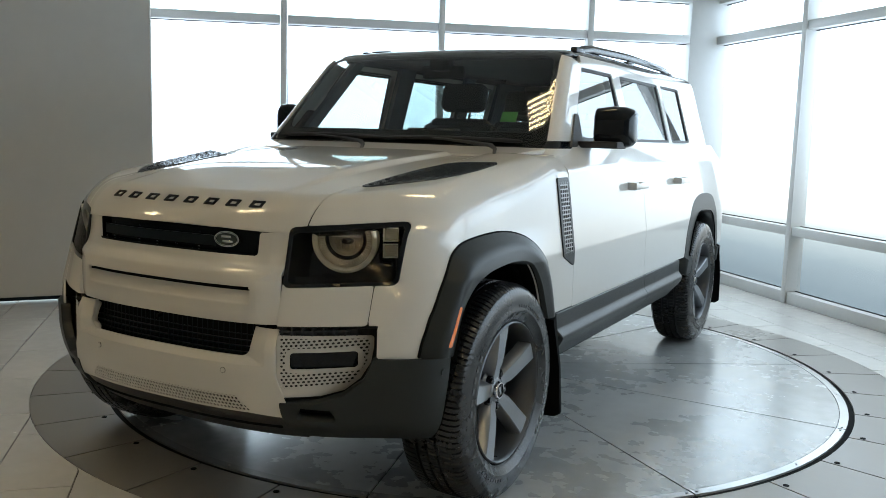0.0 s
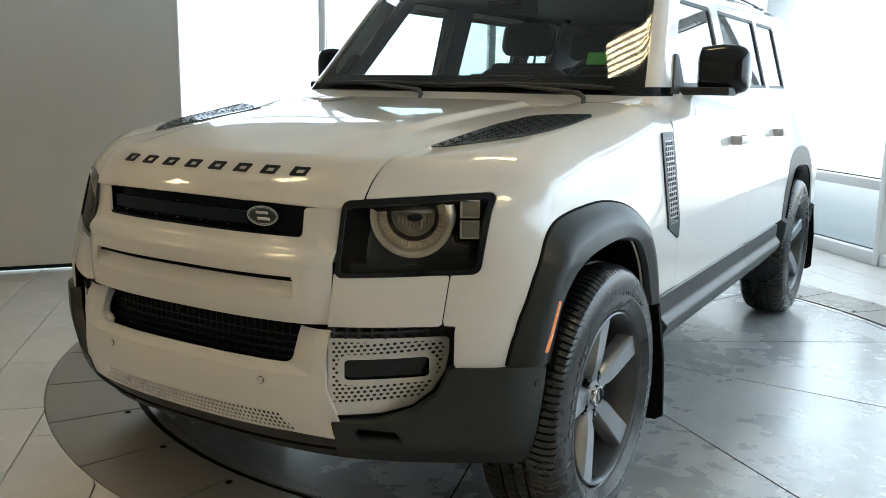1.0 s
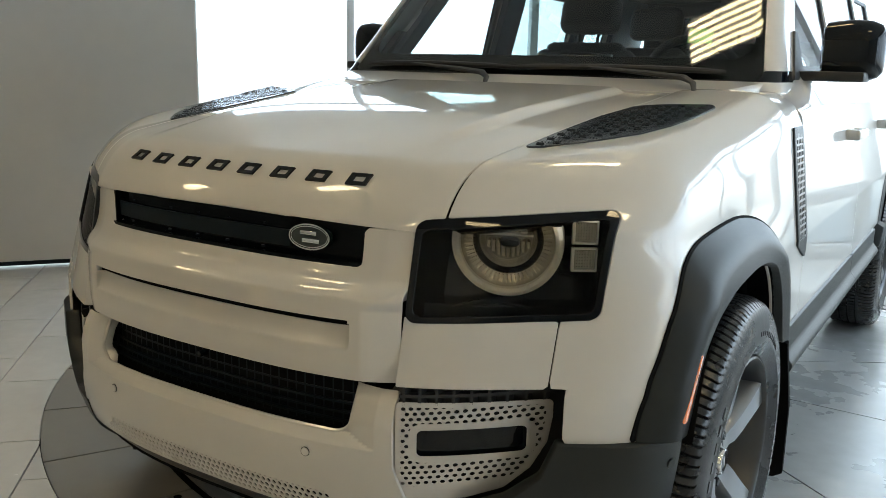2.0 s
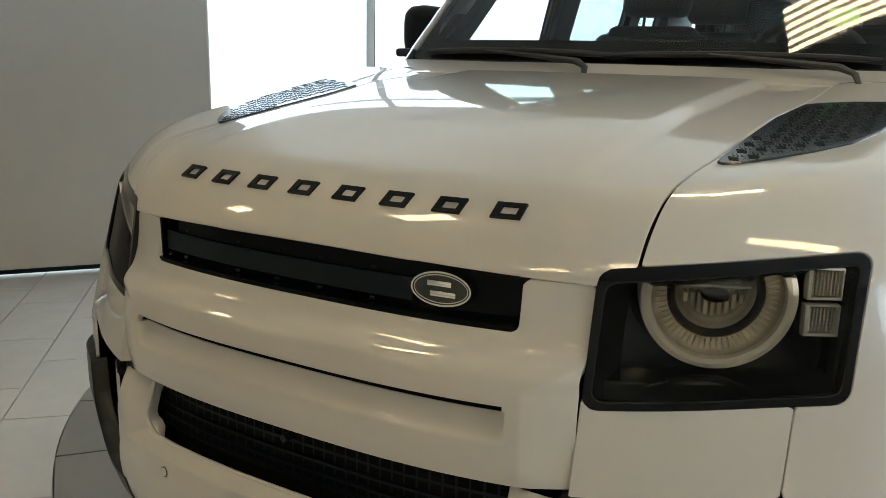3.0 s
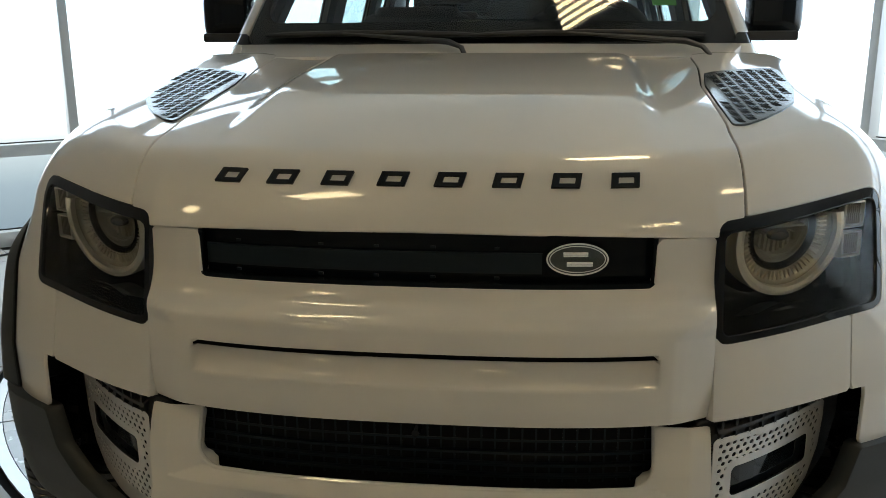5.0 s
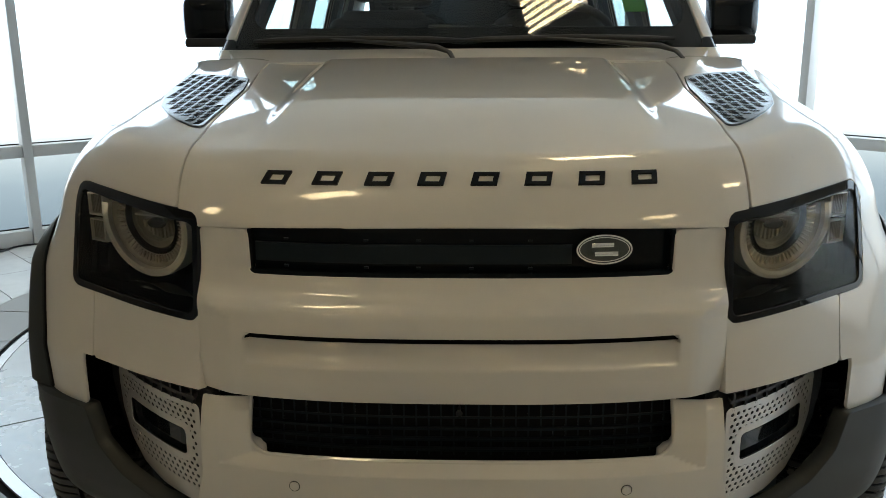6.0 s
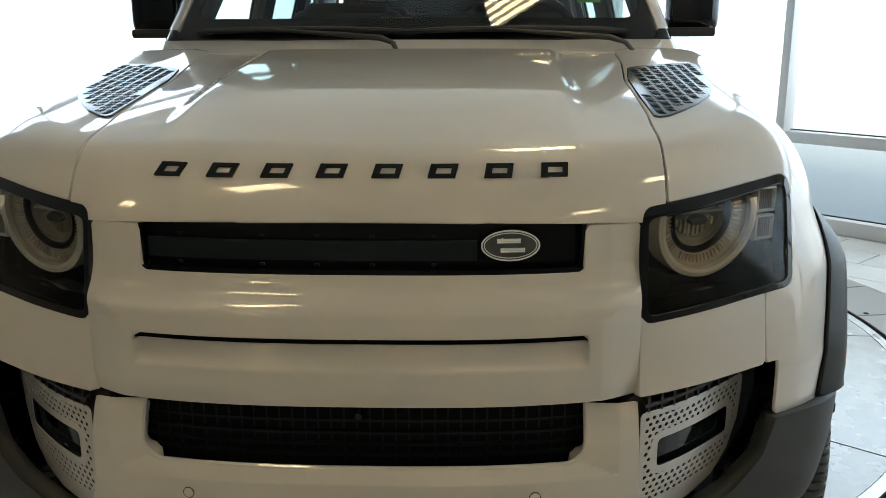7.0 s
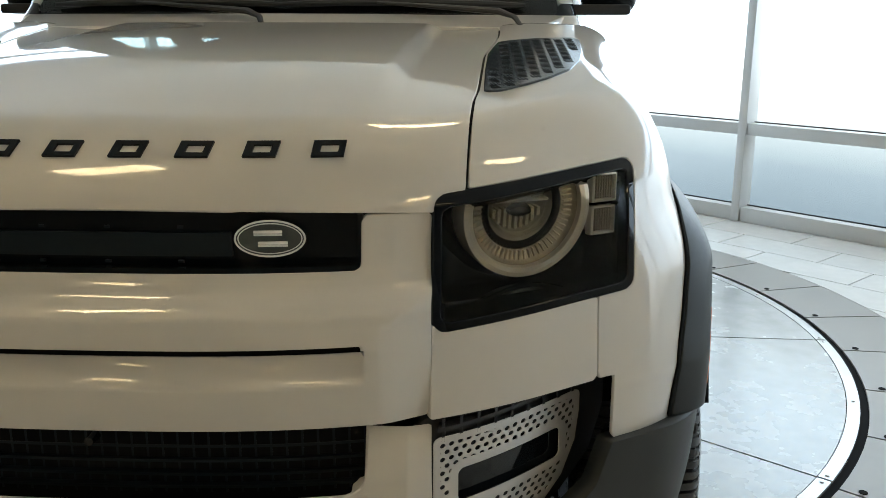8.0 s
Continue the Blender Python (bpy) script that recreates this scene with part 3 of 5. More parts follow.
for y0, y1 in ((1.33, 2.546), (2.551, 3.27)):
    panel("sill", from_side, sill, grid(1.2, 3.3, 0.04), grid(0.37, 0.62, 0.008), lambda x, y, z: both(0.385 - z, z - 0.606, y0 - 0.3 * np.abs(z - 0.5) * (y0 < 2) - y, y - y1), PLASTIC, car, "dark grey plastic sill", depth=0.03, pair=True)
# cabin
def screen_d(x, z, grow=0.0):
    return d_poly(x, z, [(-0.752, 1.268), (0.752, 1.268), (0.645, 1.712), (-0.645, 1.712)], 0.03) - grow


panel("windscreen", from_front, cabin, grid(-0.8, 0.8, 0.025), grid(1.25, 1.75, 0.015),
      lambda x, y, z: screen_d(x, z), SCREEN_GLASS, car, depth=0.004)
panel("windscreen_border", from_front, cabin, grid(-0.8, 0.8, 0.012), grid(1.25, 1.75, 0.008),
      lambda x, y, z: both(screen_d(x, z), -d_poly(x, z, [(-0.71, 1.332), (0.71, 1.332), (0.622, 1.69), (-0.622, 1.69)], 0.05)), CAVITY, car, "black printed screen border", depth=0.003, level=-0.006)
panel("a_pillar", round_cabin, cabin, grid(0.3, 1.9, 0.012), grid(1.28, 1.75, 0.012),
      lambda x, y, z: both(1.302 - z, z - 1.712, -screen_d(x, z, 0.003), y - 1.735 - 0.86 * (z - 1.27)), PAINT, car, depth=0.03, pair=True, level=0.006)
panel("pillar_foot", round_cabin, cabin, grid(0.3, 1.9, 0.012), grid(1.20, 1.32, 0.012),
      lambda x, y, z: both(1.268 - z, z - 1.299, -screen_d(x, z, 0.003), y - 1.735 - 0.86 * (z - 1.27)), BLACKG, car, "gloss black pillar foot", depth=0.03, pair=True, level=0.004)
panel("pillar_base", round_cabin, cabin, grid(0.3, 1.9, 0.012), grid(1.18, 1.30, 0.012),
      lambda x, y, z: both(1.205 - z, z - 1.2665, -screen_d(x, z, 0.003), y - 1.735 - 0.86 * (z - 1.27)), PAINT, car, depth=0.03, pair=True, level=0.006)
panel("roof", from_top, cabin, grid(-0.8, 0.8, 0.02), grid(1.8, 4.6, 0.03), lambda x, y, z: 1.714 - z, BLACKG, car, "gloss black roof", depth=0.02)
panel("headliner", from_top, cabin, grid(-0.8, 0.8, 0.04), grid(1.8, 4.6, 0.06), lambda x, y, z: 1.69 - z, CLOTH, car, "dark headlining", depth=0.01, level=-0.025)


def side_pane(y, z, k):
    return d_poly(y, z, (([(1.80, 1.302), (2.56, 1.302), (2.535, 1.655), (2.06, 1.655)], [(2.67, 1.302), (3.42, 1.302), (3.40, 1.655), (2.655, 1.655)], [(3.48, 1.302), (3.93, 1.302), (3.90, 1.655), (3.46, 1.655)])[k]), 0.02)


for k in range(3):
    panel("side_window", from_side, cabin, grid(1.7, 4.2, 0.04), grid(1.28, 1.7, 0.025), lambda x, y, z: side_pane(y, z, k), REAR_GLASS if k else SIDE_GLASS, car, depth=0.004, pair=True, level=-0.012)
    panel("window_seal", from_side, cabin, grid(1.7, 4.2, 0.02), grid(1.28, 1.7, 0.012), lambda x, y, z: both(side_pane(y, z, k) - 0.004, -side_pane(y, z, k) - 0.016), BLACKP, car, "black rubber window seal", depth=0.01, pair=True, level=-0.006)
panel("window_frame", from_side, cabin, grid(1.4, 4.6, 0.02), grid(1.24, 1.73, 0.012),
      lambda x, y, z: both(1.285 - z, z - 1.712, 1.74 + 0.86 * (z - 1.27) - y, y - 2.608, -side_pane(y, z, 0), -side_pane(y, z, 1)), PAINT, car, depth=0.02, pair=True)
panel("window_frame", from_side, cabin, grid(2.5, 4.6, 0.02), grid(1.24, 1.73, 0.012),
      lambda x, y, z: both(1.285 - z, z - 1.712, 2.612 - y, y - 3.95, -side_pane(y, z, 0), -side_pane(y, z, 1), -side_pane(y, z, 2)), PAINT, car, depth=0.02, pair=True)
panel("rear_pillar", from_side, cabin, grid(3.9, 4.6, 0.03), grid(1.24, 1.73, 0.02),
      lambda x, y, z: both(1.285 - z, z - 1.712, 3.955 - y, y - 4.40), PAINT, car, depth=0.02, pair=True)


# ---------------------------------------------------------------- the car's inner parts
def mirrored(bm):
    bmesh.ops.scale(bm, vec=(-1, 1, 1), verts=bm.verts)
    bmesh.ops.reverse_faces(bm, faces=bm.faces)


def pair_part(name, build, material, parent, label="", **kw):
    """One part on each side of the car, the second mirrored."""
    out = []
    for flip in (False, True):
        bm = bmesh.new()
        build(bm)
        bmesh.ops.recalc_face_normals(bm, faces=bm.faces)
        if flip:
            mirrored(bm)
        out.append(part(name, bm, material, parent, label, **kw))
    return out


def solo(name, build, material, parent, label="", **kw):
    bm = bmesh.new()
    build(bm)
    bmesh.ops.recalc_face_normals(bm, faces=bm.faces)
    return part(name, bm, material, parent, label, **kw)


# added black sheet behind the panels, makes gaps and openings dark
panel("blackout_shell", round_body, body, grid(0.0, 5.2, 0.05), grid(0.36, 1.2, 0.04),
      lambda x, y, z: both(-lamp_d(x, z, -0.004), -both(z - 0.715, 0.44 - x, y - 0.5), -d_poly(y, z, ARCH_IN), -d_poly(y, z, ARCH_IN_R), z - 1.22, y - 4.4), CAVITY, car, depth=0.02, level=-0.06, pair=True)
solo("floor_pan", lambda bm: (box(bm, (-0.6, 1.25, 0.33), (0.6, 3.4, 0.43), 0.02), box(bm, (-0.52, 0.3, 0.33), (0.52, 1.3, 0.46), 0.02), box(bm, (-0.6, 3.3, 0.33), (0.6, 4.4, 0.46), 0.02)), BLACKP, car)


def liner(rear):
    def build(bm):
        pts = [q for q in (ARCH_IN_R if rear else ARCH_IN) if q[1] > 0.3]
        for (a, b), (c, d) in zip(pts, pts[1:]):
            v = [bm.verts.new(p) for p in ((0.93, a, b), (0.93, c, d), (0.5, c, d), (0.5, a, b))]
            bm.faces.new(v)
        bmesh.ops.remove_doubles(bm, verts=bm.verts, dist=1e-4)
        ys = [q[0] for q in pts]
        v = [bm.verts.new(p) for p in ((0.5, min(ys), 0.3), (0.5, max(ys), 0.3), (0.5, max(ys), 0.92), (0.5, min(ys), 0.92))]
        bm.faces.new(v)
    pair_part("arch_liner", build, CAVITY, car)


liner(False)
liner(True)


# ---------------------------------------------------------------- wheels
NUTM = mat("dark_nut_steel", (0.06, 0.06, 0.065), 0.25, 0.9)


def tyre_mesh(bm):
    seg = 720
    prof = [(0.258, -0.11, 0), (0.3, -0.13, 0), (0.37, -0.122, 0), (0.392, -0.106, 1), (0.401, -0.085, 1), (0.403, -0.05, 0.6), (0.404, -0.044, 0), (0.396, -0.042, 0), (0.396, -0.034, 0), (0.4045, -0.032, 0.6),
            (0.405, -0.006, 0.6), (0.397, -0.004, 0), (0.397, 0.004, 0), (0.405, 0.006, 0.6), (0.4045, 0.032, 0.6), (0.396, 0.034, 0), (0.396, 0.042, 0), (0.404, 0.044, 0), (0.403, 0.05, 0.6), (0.401, 0.085, 1), (0.392, 0.106, 1),
            (0.382, 0.116, 0.8), (0.376, 0.1195, 0), (0.36, 0.1255, 0), (0.335, 0.13, 0), (0.312, 0.131, 0), (0.306, 0.1335, 0), (0.3, 0.1335, 0), (0.296, 0.13, 0), (0.284, 0.125, 0), (0.276, 0.117, 0), (0.268, 0.114, 0), (0.258, 0.1, 0)]
    rings = []
    for r, h, g in prof:
        ring = []
        for k in range(seg):
            a = 2 * math.pi * (k + (2.4 if h > 0 else -2.4) * g * abs(h) / 0.1) / seg
            rr = r - (0.0065 * g if k % 6 == 0 else 0)
            ring.append(bm.verts.new((rr * math.cos(a), rr * math.sin(a), h)))
        rings.append(ring)
    for a, b in zip(rings, rings[1:]):
        for k in range(seg):
            bm.faces.new((a[k], a[(k + 1) % seg], b[(k + 1) % seg], b[k]))


def marks_mesh(bm):
    """Raised plain bars where the tyre carries its small writing."""
    for a0, a1, r0, r1, n in ((20, 62, 0.313, 0.328, 9), (112, 150, 0.315, 0.326, 10), (200, 248, 0.313, 0.328, 7), (290, 325, 0.315, 0.326, 9)):
        for i in range(n):
            b0 = radians(a0 + (a1 - a0) * i / n)
            b1 = radians(a0 + (a1 - a0) * (i + 0.62) / n)
            q = []
            for b, r in ((b0, r0), (b1, r0), (b1, r1), (b0, r1)):
                q.append((r * math.cos(b), r * math.sin(b)))
            prism(bm, q, 0.1290, 0.1321)


def rim_mesh(bm):
    lathe(bm, [(0.225, -0.1), (0.232, -0.09), (0.232, 0.03), (0.240, 0.07), (0.247, 0.098), (0.252, 0.113), (0.2565, 0.117), (0.261, 0.114), (0.262, 0.104), (0.256, 0.095), (0.248, 0.06), (0.236, 0.02), (0.238, -0.1)], 96, Matrix(), True)


def spoke_mesh(bm):
    """One broad, flat spoke that falls slightly towards the hub, with bevelled flanks."""
    st = [(0.045, 0.026, 0.068), (0.075, 0.026, 0.072), (0.095, 0.031, 0.080), (0.13, 0.032, 0.088), (0.19, 0.034, 0.098), (0.23, 0.037, 0.104), (0.25, 0.04, 0.106)]
    rows = []
    for r, w, h in st:
        rows.append([bm.verts.new(p) for p in ((r, -w - 0.012, h - 0.045), (r, -w - 0.003, h - 0.008), (r, -w + 0.004, h), (r, w - 0.004, h), (r, w + 0.003, h - 0.008), (r, w + 0.012, h - 0.045))])
    for a, b in zip(rows, rows[1:]):
        for k in range(5):
            bm.faces.new((a[k], a[k + 1], b[k + 1], b[k]))
        bm.faces.new((a[5], a[0], b[0], b[5]))
    bm.faces.new(rows[0])
    bm.faces.new(rows[-1][::-1])


def hub_mesh(bm):
    lathe(bm, [(0.002, 0.068), (0.04, 0.068), (0.047, 0.064), (0.06, 0.052), (0.078, 0.05), (0.086, 0.04), (0.089, -0.02), (0.002, -0.02)], 60, Matrix())


def wheel_parts(m):
    bm = bmesh.new()
    tyre_mesh(bm)
    bmesh.ops.recalc_face_normals(bm, faces=bm.faces)
    bmesh.ops.transform(bm, matrix=m, verts=bm.verts)
    w = part("wheel", bm, RUBBER, car, "black tyre on a grey five-spoke alloy wheel", angle=28)
    todo = [("tyre_marking", marks_mesh, RUBBER_MARK, Matrix()), ("rim", rim_mesh, RIMGREY, Matrix()), ("hub", hub_mesh, ALLOY, Matrix())]
    for k in range(5):
        todo.append(("spoke", spoke_mesh, ALLOY, Matrix.Rotation(radians(18 + 72 * k), 4, "Z")))
        nut = Matrix.Rotation(radians(54 + 72 * k), 4, "Z") @ Matrix.Translation((0.060, 0, 0.062))
        todo.append(("wheel_nut", lambda b: (cyl(b, 0.0125, 0.011, 0.02, Matrix(), 6), lathe(b, [(0.0195, -0.01), (0.0195, 0.004), (0.0165, 0.004), (0.016, -0.01)], 24, Matrix(), True)), NUTM, nut))
    todo.append(("centre_cap", lambda b: lathe(b, [(0.001, 0.082), (0.025, 0.081), (0.03, 0.078), (0.031, 0.06), (0.001, 0.06)], 40, Matrix()), BLACKG, Matrix()))
    todo.append(("cap_ring", lambda b: lathe(b, [(0.026, 0.080), (0.026, 0.0835), (0.030, 0.083), (0.033, 0.078), (0.033, 0.06), (0.026, 0.06)], 40, Matrix(), True), CHROME, Matrix()))
    todo.append(("cap_emblem", lambda b: box(b, (-0.015, -0.0055, 0.080), (0.015, 0.0055, 0.083), 0.001), ALLOY, Matrix()))
    todo.append(("brake_disc", lambda b: lathe(b, [(0.09, -0.03), (0.18, -0.03), (0.18, -0.055), (0.09, -0.055)], 60, Matrix(), True), DISC, Matrix()))
    todo.append(("brake_caliper", lambda b: box(b, (0.11, -0.075, -0.075), (0.2, 0.075, -0.01), 0.015), BLACKP, Matrix.Rotation(radians(200), 4, "Z")))
    todo.append(("wheel_back", lambda b: cyl(b, 0.231, 0.231, 0.02, Matrix.Translation((0, 0, -0.085)), 48), CAVITY, Matrix()))
    todo.append(("valve", lambda b: cyl(b, 0.004, 0.003, 0.035, Matrix.Translation((0.238, 0, 0.09)), 10), BLACKP, Matrix.Rotation(radians(-40), 4, "Z")))
    for name, fn, mt, mm in todo:
        b = bmesh.new()
        fn(b)
        bmesh.ops.recalc_face_normals(b, faces=b.faces)
        bmesh.ops.transform(b, matrix=m @ mm, verts=b.verts)
        made = part(name, b, mt, w)
        if name == "tyre_marking":
            tagged(made, kind="stuff")
    return w


for y in (0.845, 3.867):
    for sx, turn in ((1, 26), (-1, 40)):
        wheel_parts(Matrix.Translation((sx * 0.82, y + 0.004, 0.398)) @ Matrix.Rotation(radians(-0.6 if y < 2 else 0), 4, "Z") @ Matrix.Rotation(sx * math.pi / 2, 4, "Y") @ Matrix.Rotation(radians(turn), 4, "Z") @ Matrix.Scale(0.983, 4))


# ---------------------------------------------------------------- lamps, grilles and trim on the car's front
def at(surf, x, z):
    """The y of a front surface at a point of the front view."""
    u, v = np.array([float(x)]), np.array([float(z)])
    return float(cast(from_front, surf, 0.0, u, v)[0, 1])


RING_C = Vector((0.593, 0.304, 0.971))
RING_M = Matrix.Translation(RING_C) @ Matrix.Rotation(radians(24), 4, "Z") @ Matrix.Rotation(radians(96), 4, "X") @ Matrix.Scale(1.115, 4)


def cut_top(bm, z=1.0):
    bmesh.ops.bisect_plane(bm, geom=bm.verts[:] + bm.edges[:] + bm.faces[:], plane_co=(0.589, 0.3, z), plane_no=(-0.06, 0, 1), clear_outer=True)


def ring_band(bm):
    lathe(bm, [(0.0795, 0.002), (0.081, 0.008), (0.087, 0.010), (0.0935, 0.008), (0.095, 0.0), (0.095, -0.03), (0.0795, -0.03)], 72, RING_M, True)
    cut_top(bm, 1.001)


def bowl(bm):
    lathe(bm, [(0.0795, 0.0), (0.0755, -0.006), (0.069, -0.010), (0.060, -0.012)], 72, RING_M)
    for k in range(60):
        box(bm, (0.061, -0.0012, -0.0135), (0.0745, 0.0012, -0.0055), 0.0005, 1, m=RING_M @ Matrix.Rotation(radians(6 * k), 4, "Z"))
    cut_top(bm, 1.001)


def dark_crescent(bm):
    lathe(bm, [(0.060, -0.0115), (0.057, -0.008), (0.052, -0.009), (0.0495, -0.014), (0.0495, -0.05)], 60, RING_M)
    cut_top(bm, 1.001)


def projector(bm):
    lathe(bm, [(0.001, 0.004), (0.014, 0.002), (0.028, -0.002), (0.04, -0.008), (0.047, -0.015), (0.0495, -0.021)], 48, RING_M @ Matrix.Translation((0, 0.002, 0)))
    cut_top(bm, 1.001)


def projector_dish(bm):
    lathe(bm, [(0.0495, -0.016), (0.046, -0.03), (0.036, -0.040), (0.02, -0.046), (0.001, -0.048)], 40, RING_M)
    cut_top(bm, 1.001)


def projector_blades(bm):
    """Pale upright teeth below the shelf."""
    for k in range(9):
        x = -0.034 + 0.0085 * k
        box(bm, (x - 0.0026, -0.036 + 0.0011 * (k - 4) ** 2, -0.042), (x + 0.0026, -0.006, -0.026 - 0.001 * (k % 2)), 0.0006, 1, m=RING_M)


def projector_eye(bm):
    lathe(bm, [(0.001, -0.012), (0.010, -0.013), (0.016, -0.017), (0.0185, -0.026)], 32, RING_M @ Matrix.Translation((0.002, -0.007, 0)) @ Matrix.Scale(0.5, 4, (0, 1, 0)))


def lamp_shelf(bm):
    box(bm, (-0.043, 0.006, -0.042), (0.043, 0.0095, -0.016), 0.001, m=RING_M)
    box(bm, (-0.04, 0.0165, -0.042), (0.04, 0.0185, -0.022), 0.001, m=RING_M)
    for x in (-0.03, 0.02):
        box(bm, (x, 0.0095, -0.04), (x + 0.012, 0.0165, -0.022), 0.001, m=RING_M)


SMALL = Matrix.Translation((0.720, 0.376, 0)) @ Matrix.Rotation(radians(32), 4, "Z")


def small_lamp(bm, z):
    m = Matrix.Translation((0, 0, z)) @ SMALL
    box(bm, (-0.020, 0.008, -0.0185), (0.020, 0.03, 0.0185), 0.001, m=m)
    for k in range(8):
        box(bm, (-0.0185 + 0.005 * k, 0.003, -0.0175), (-0.0165 + 0.005 * k, 0.01, 0.0175), m=m)
    for k in range(6):
        box(bm, (-0.019, 0.0045, -0.0155 + 0.0058 * k), (0.019, 0.01, -0.0143 + 0.0058 * k), m=m)


def small_lamp_bezel(bm, z):
    m = Matrix.Translation((0, 0, z)) @ SMALL
    for lo, hi in (((-0.026, -0.002, -0.0225), (-0.0205, 0.012, 0.0225)), ((0.0205, -0.002, -0.0225), (0.0225, 0.012, 0.0225)), ((-0.0205, -0.002, -0.0225), (0.0205, 0.012, -0.0190)), ((-0.0205, -0.002, 0.0198), (0.0205, 0.012, 0.0225))):
        box(bm, lo, hi, 0.0008, m=m)


lamps = panel("headlight", from_front, body, grid(0.45, 0.78, 0.012), grid(0.81, 1.05, 0.01),
              lambda x, y, z: d_poly(np.abs(x), z, [(0.470, 0.834), (0.761, 0.850), (0.761, 1.024), (0.470, 0.996)], 0.014), LENS, car, "clear lamp cover over a round ring lamp", depth=0.004, level=-0.004, pair=True)
panel("headlight_bowl", from_front, body, grid(0.45, 0.78, 0.02), grid(0.81, 1.05, 0.015),
      lambda x, y, z: lamp_d(x, z, -0.002), BLACKG, car, depth=0.01, level=-0.115, pair=True)
for name, fn, mt, lab in (("ring_lamp", ring_band, LAMPWHITE, "white daytime ring lamp"), ("reflector_bowl", bowl, RIBBED, ""), ("dark_crescent", dark_crescent, BLACKG, ""), ("projector_lens", projector, DOME, "clear projector dome"), ("projector_dish", projector_dish, REFLECTOR, ""), ("projector_blades", projector_blades, RIBBED, ""), ("projector_eye", projector_eye, BLACKG, ""), ("reflector_shelf", lamp_shelf, LAMPGREY, "")):
    pair = pair_part(name, fn, mt, None, lab)
    for ob, p in zip(pair, lamps):
        ob.parent = p
for z in (0.9935, 0.9415):
    for fn, mt, nm in ((small_lamp, DARKRIB, "small_lamp"), (small_lamp_bezel, BEZEL, "small_lamp_bezel")):
        pair = pair_part(nm, lambda bm: fn(bm, z), mt, None)
        for ob, p in zip(pair, lamps):
            ob.parent = p


# upper grille: a recessed gloss black panel with a matt band, frame and clips
def front_bar(bm, x0, x1, z0, z1, sink, thick, surf=nose, n=28):
    """A bar that follows the bow of the front."""
    xs = [x0 + (x1 - x0) * k / n for k in range(n + 1)]
    rows = []
    for x in xs:
        y = at(surf, x, (z0 + z1) / 2) + sink
        rows.append([bm.verts.new(p) for p in ((x, y, z0), (x, y, z1), (x, y + thick, z1), (x, y + thick, z0))])
    for a, b in zip(rows, rows[1:]):
        for k in range(4):
            bm.faces.new((a[k], a[(k + 1) % 4], b[(k + 1) % 4], b[k]))
    bm.faces.new(rows[0])
    bm.faces.new(rows[-1][::-1])


grille = solo("grille", lambda bm: front_bar(bm, -0.37, 0.37, 0.905, 0.998, 0.022, 0.01, n=40), GRILLEB, car, "gloss black upper grille")
MATT = mat("matt_charcoal", (0.0065, 0.0115, 0.0155), 0.35, spec=0.16, vary=0.1, vary_scale=4)
solo("grille_band", lambda bm: front_bar(bm, -0.355, 0.19, 0.935, 0.968, 0.014, 0.006), MATT, grille, "matt charcoal band", smooth=False)
solo("grille_frame", lambda bm: (front_bar(bm, -0.366, 0.366, 0.9145, 0.9225, 0.004, 0.02), front_bar(bm, -0.366, -0.359, 0.9225, 0.992, 0.004, 0.02, n=1), front_bar(bm, 0.359, 0.366, 0.9225, 0.992, 0.004, 0.02, n=1)), GRILLEB, grille, smooth=False)
for x in (-0.3, -0.16, -0.07, 0.02, 0.12):
    for z in (0.9255, 0.972):
        solo("grille_clip", lambda bm: front_bar(bm, x - 0.004, x + 0.004, z, z + 0.004, 0.018, 0.004, n=1), MATT, grille, smooth=False)


def oval(bm, a, b, h0, h1, m, inner=None):
    n = 48
    ring = lambda s, h: [bm.verts.new(m @ Vector((a * s * math.cos(2 * math.pi * k / n), b * (s if inner is None else 1 - (1 - s) * a / b) * math.sin(2 * math.pi * k / n), h))) for k in range(n)]
    if inner is None:
        lo, hi = ring(1, h0), ring(0.96, h1)
        bm.faces.new(hi)
        for k in range(n):
            bm.faces.new((lo[k], lo[(k + 1) % n], hi[(k + 1) % n], hi[k]))
    else:
        rs = [ring(1, h0), ring(1, h1), ring(inner, h1), ring(inner, h0)]
        for p, q in zip(rs, rs[1:]):
            for k in range(n):
                bm.faces.new((p[k], p[(k + 1) % n], q[(k + 1) % n], q[k]))


BM_ = Matrix.Translation((0.243, at(nose, 0.243, 0.955) + 0.010, 0.961)) @ Matrix.Rotation(radians(6), 4, "Z") @ Matrix.Rotation(radians(86), 4, "X") @ Matrix.Scale(0.91, 4)
badge = solo("badge", lambda bm: oval(bm, 0.053, 0.0285, -0.008, 0.004, BM_), BADGE, grille, "dark green oval badge with a silver rim", angle=20)
solo("badge_rim", lambda bm: (oval(bm, 0.0525, 0.028, 0.0, 0.0062, BM_, 0.945), oval(bm, 0.0475, 0.0232, 0.0, 0.0056, BM_, 0.965)), CHROME, badge)
for x0, x1, y0 in ((-0.024, 0.018, 0.004), (-0.018, 0.026, -0.0125)):
    solo("badge_bar", lambda bm: box(bm, (x0, y0, 0.003), (x1, y0 + 0.0085, 0.0058), 0.0006, m=BM_), CHROME, badge, "plain silver bar")

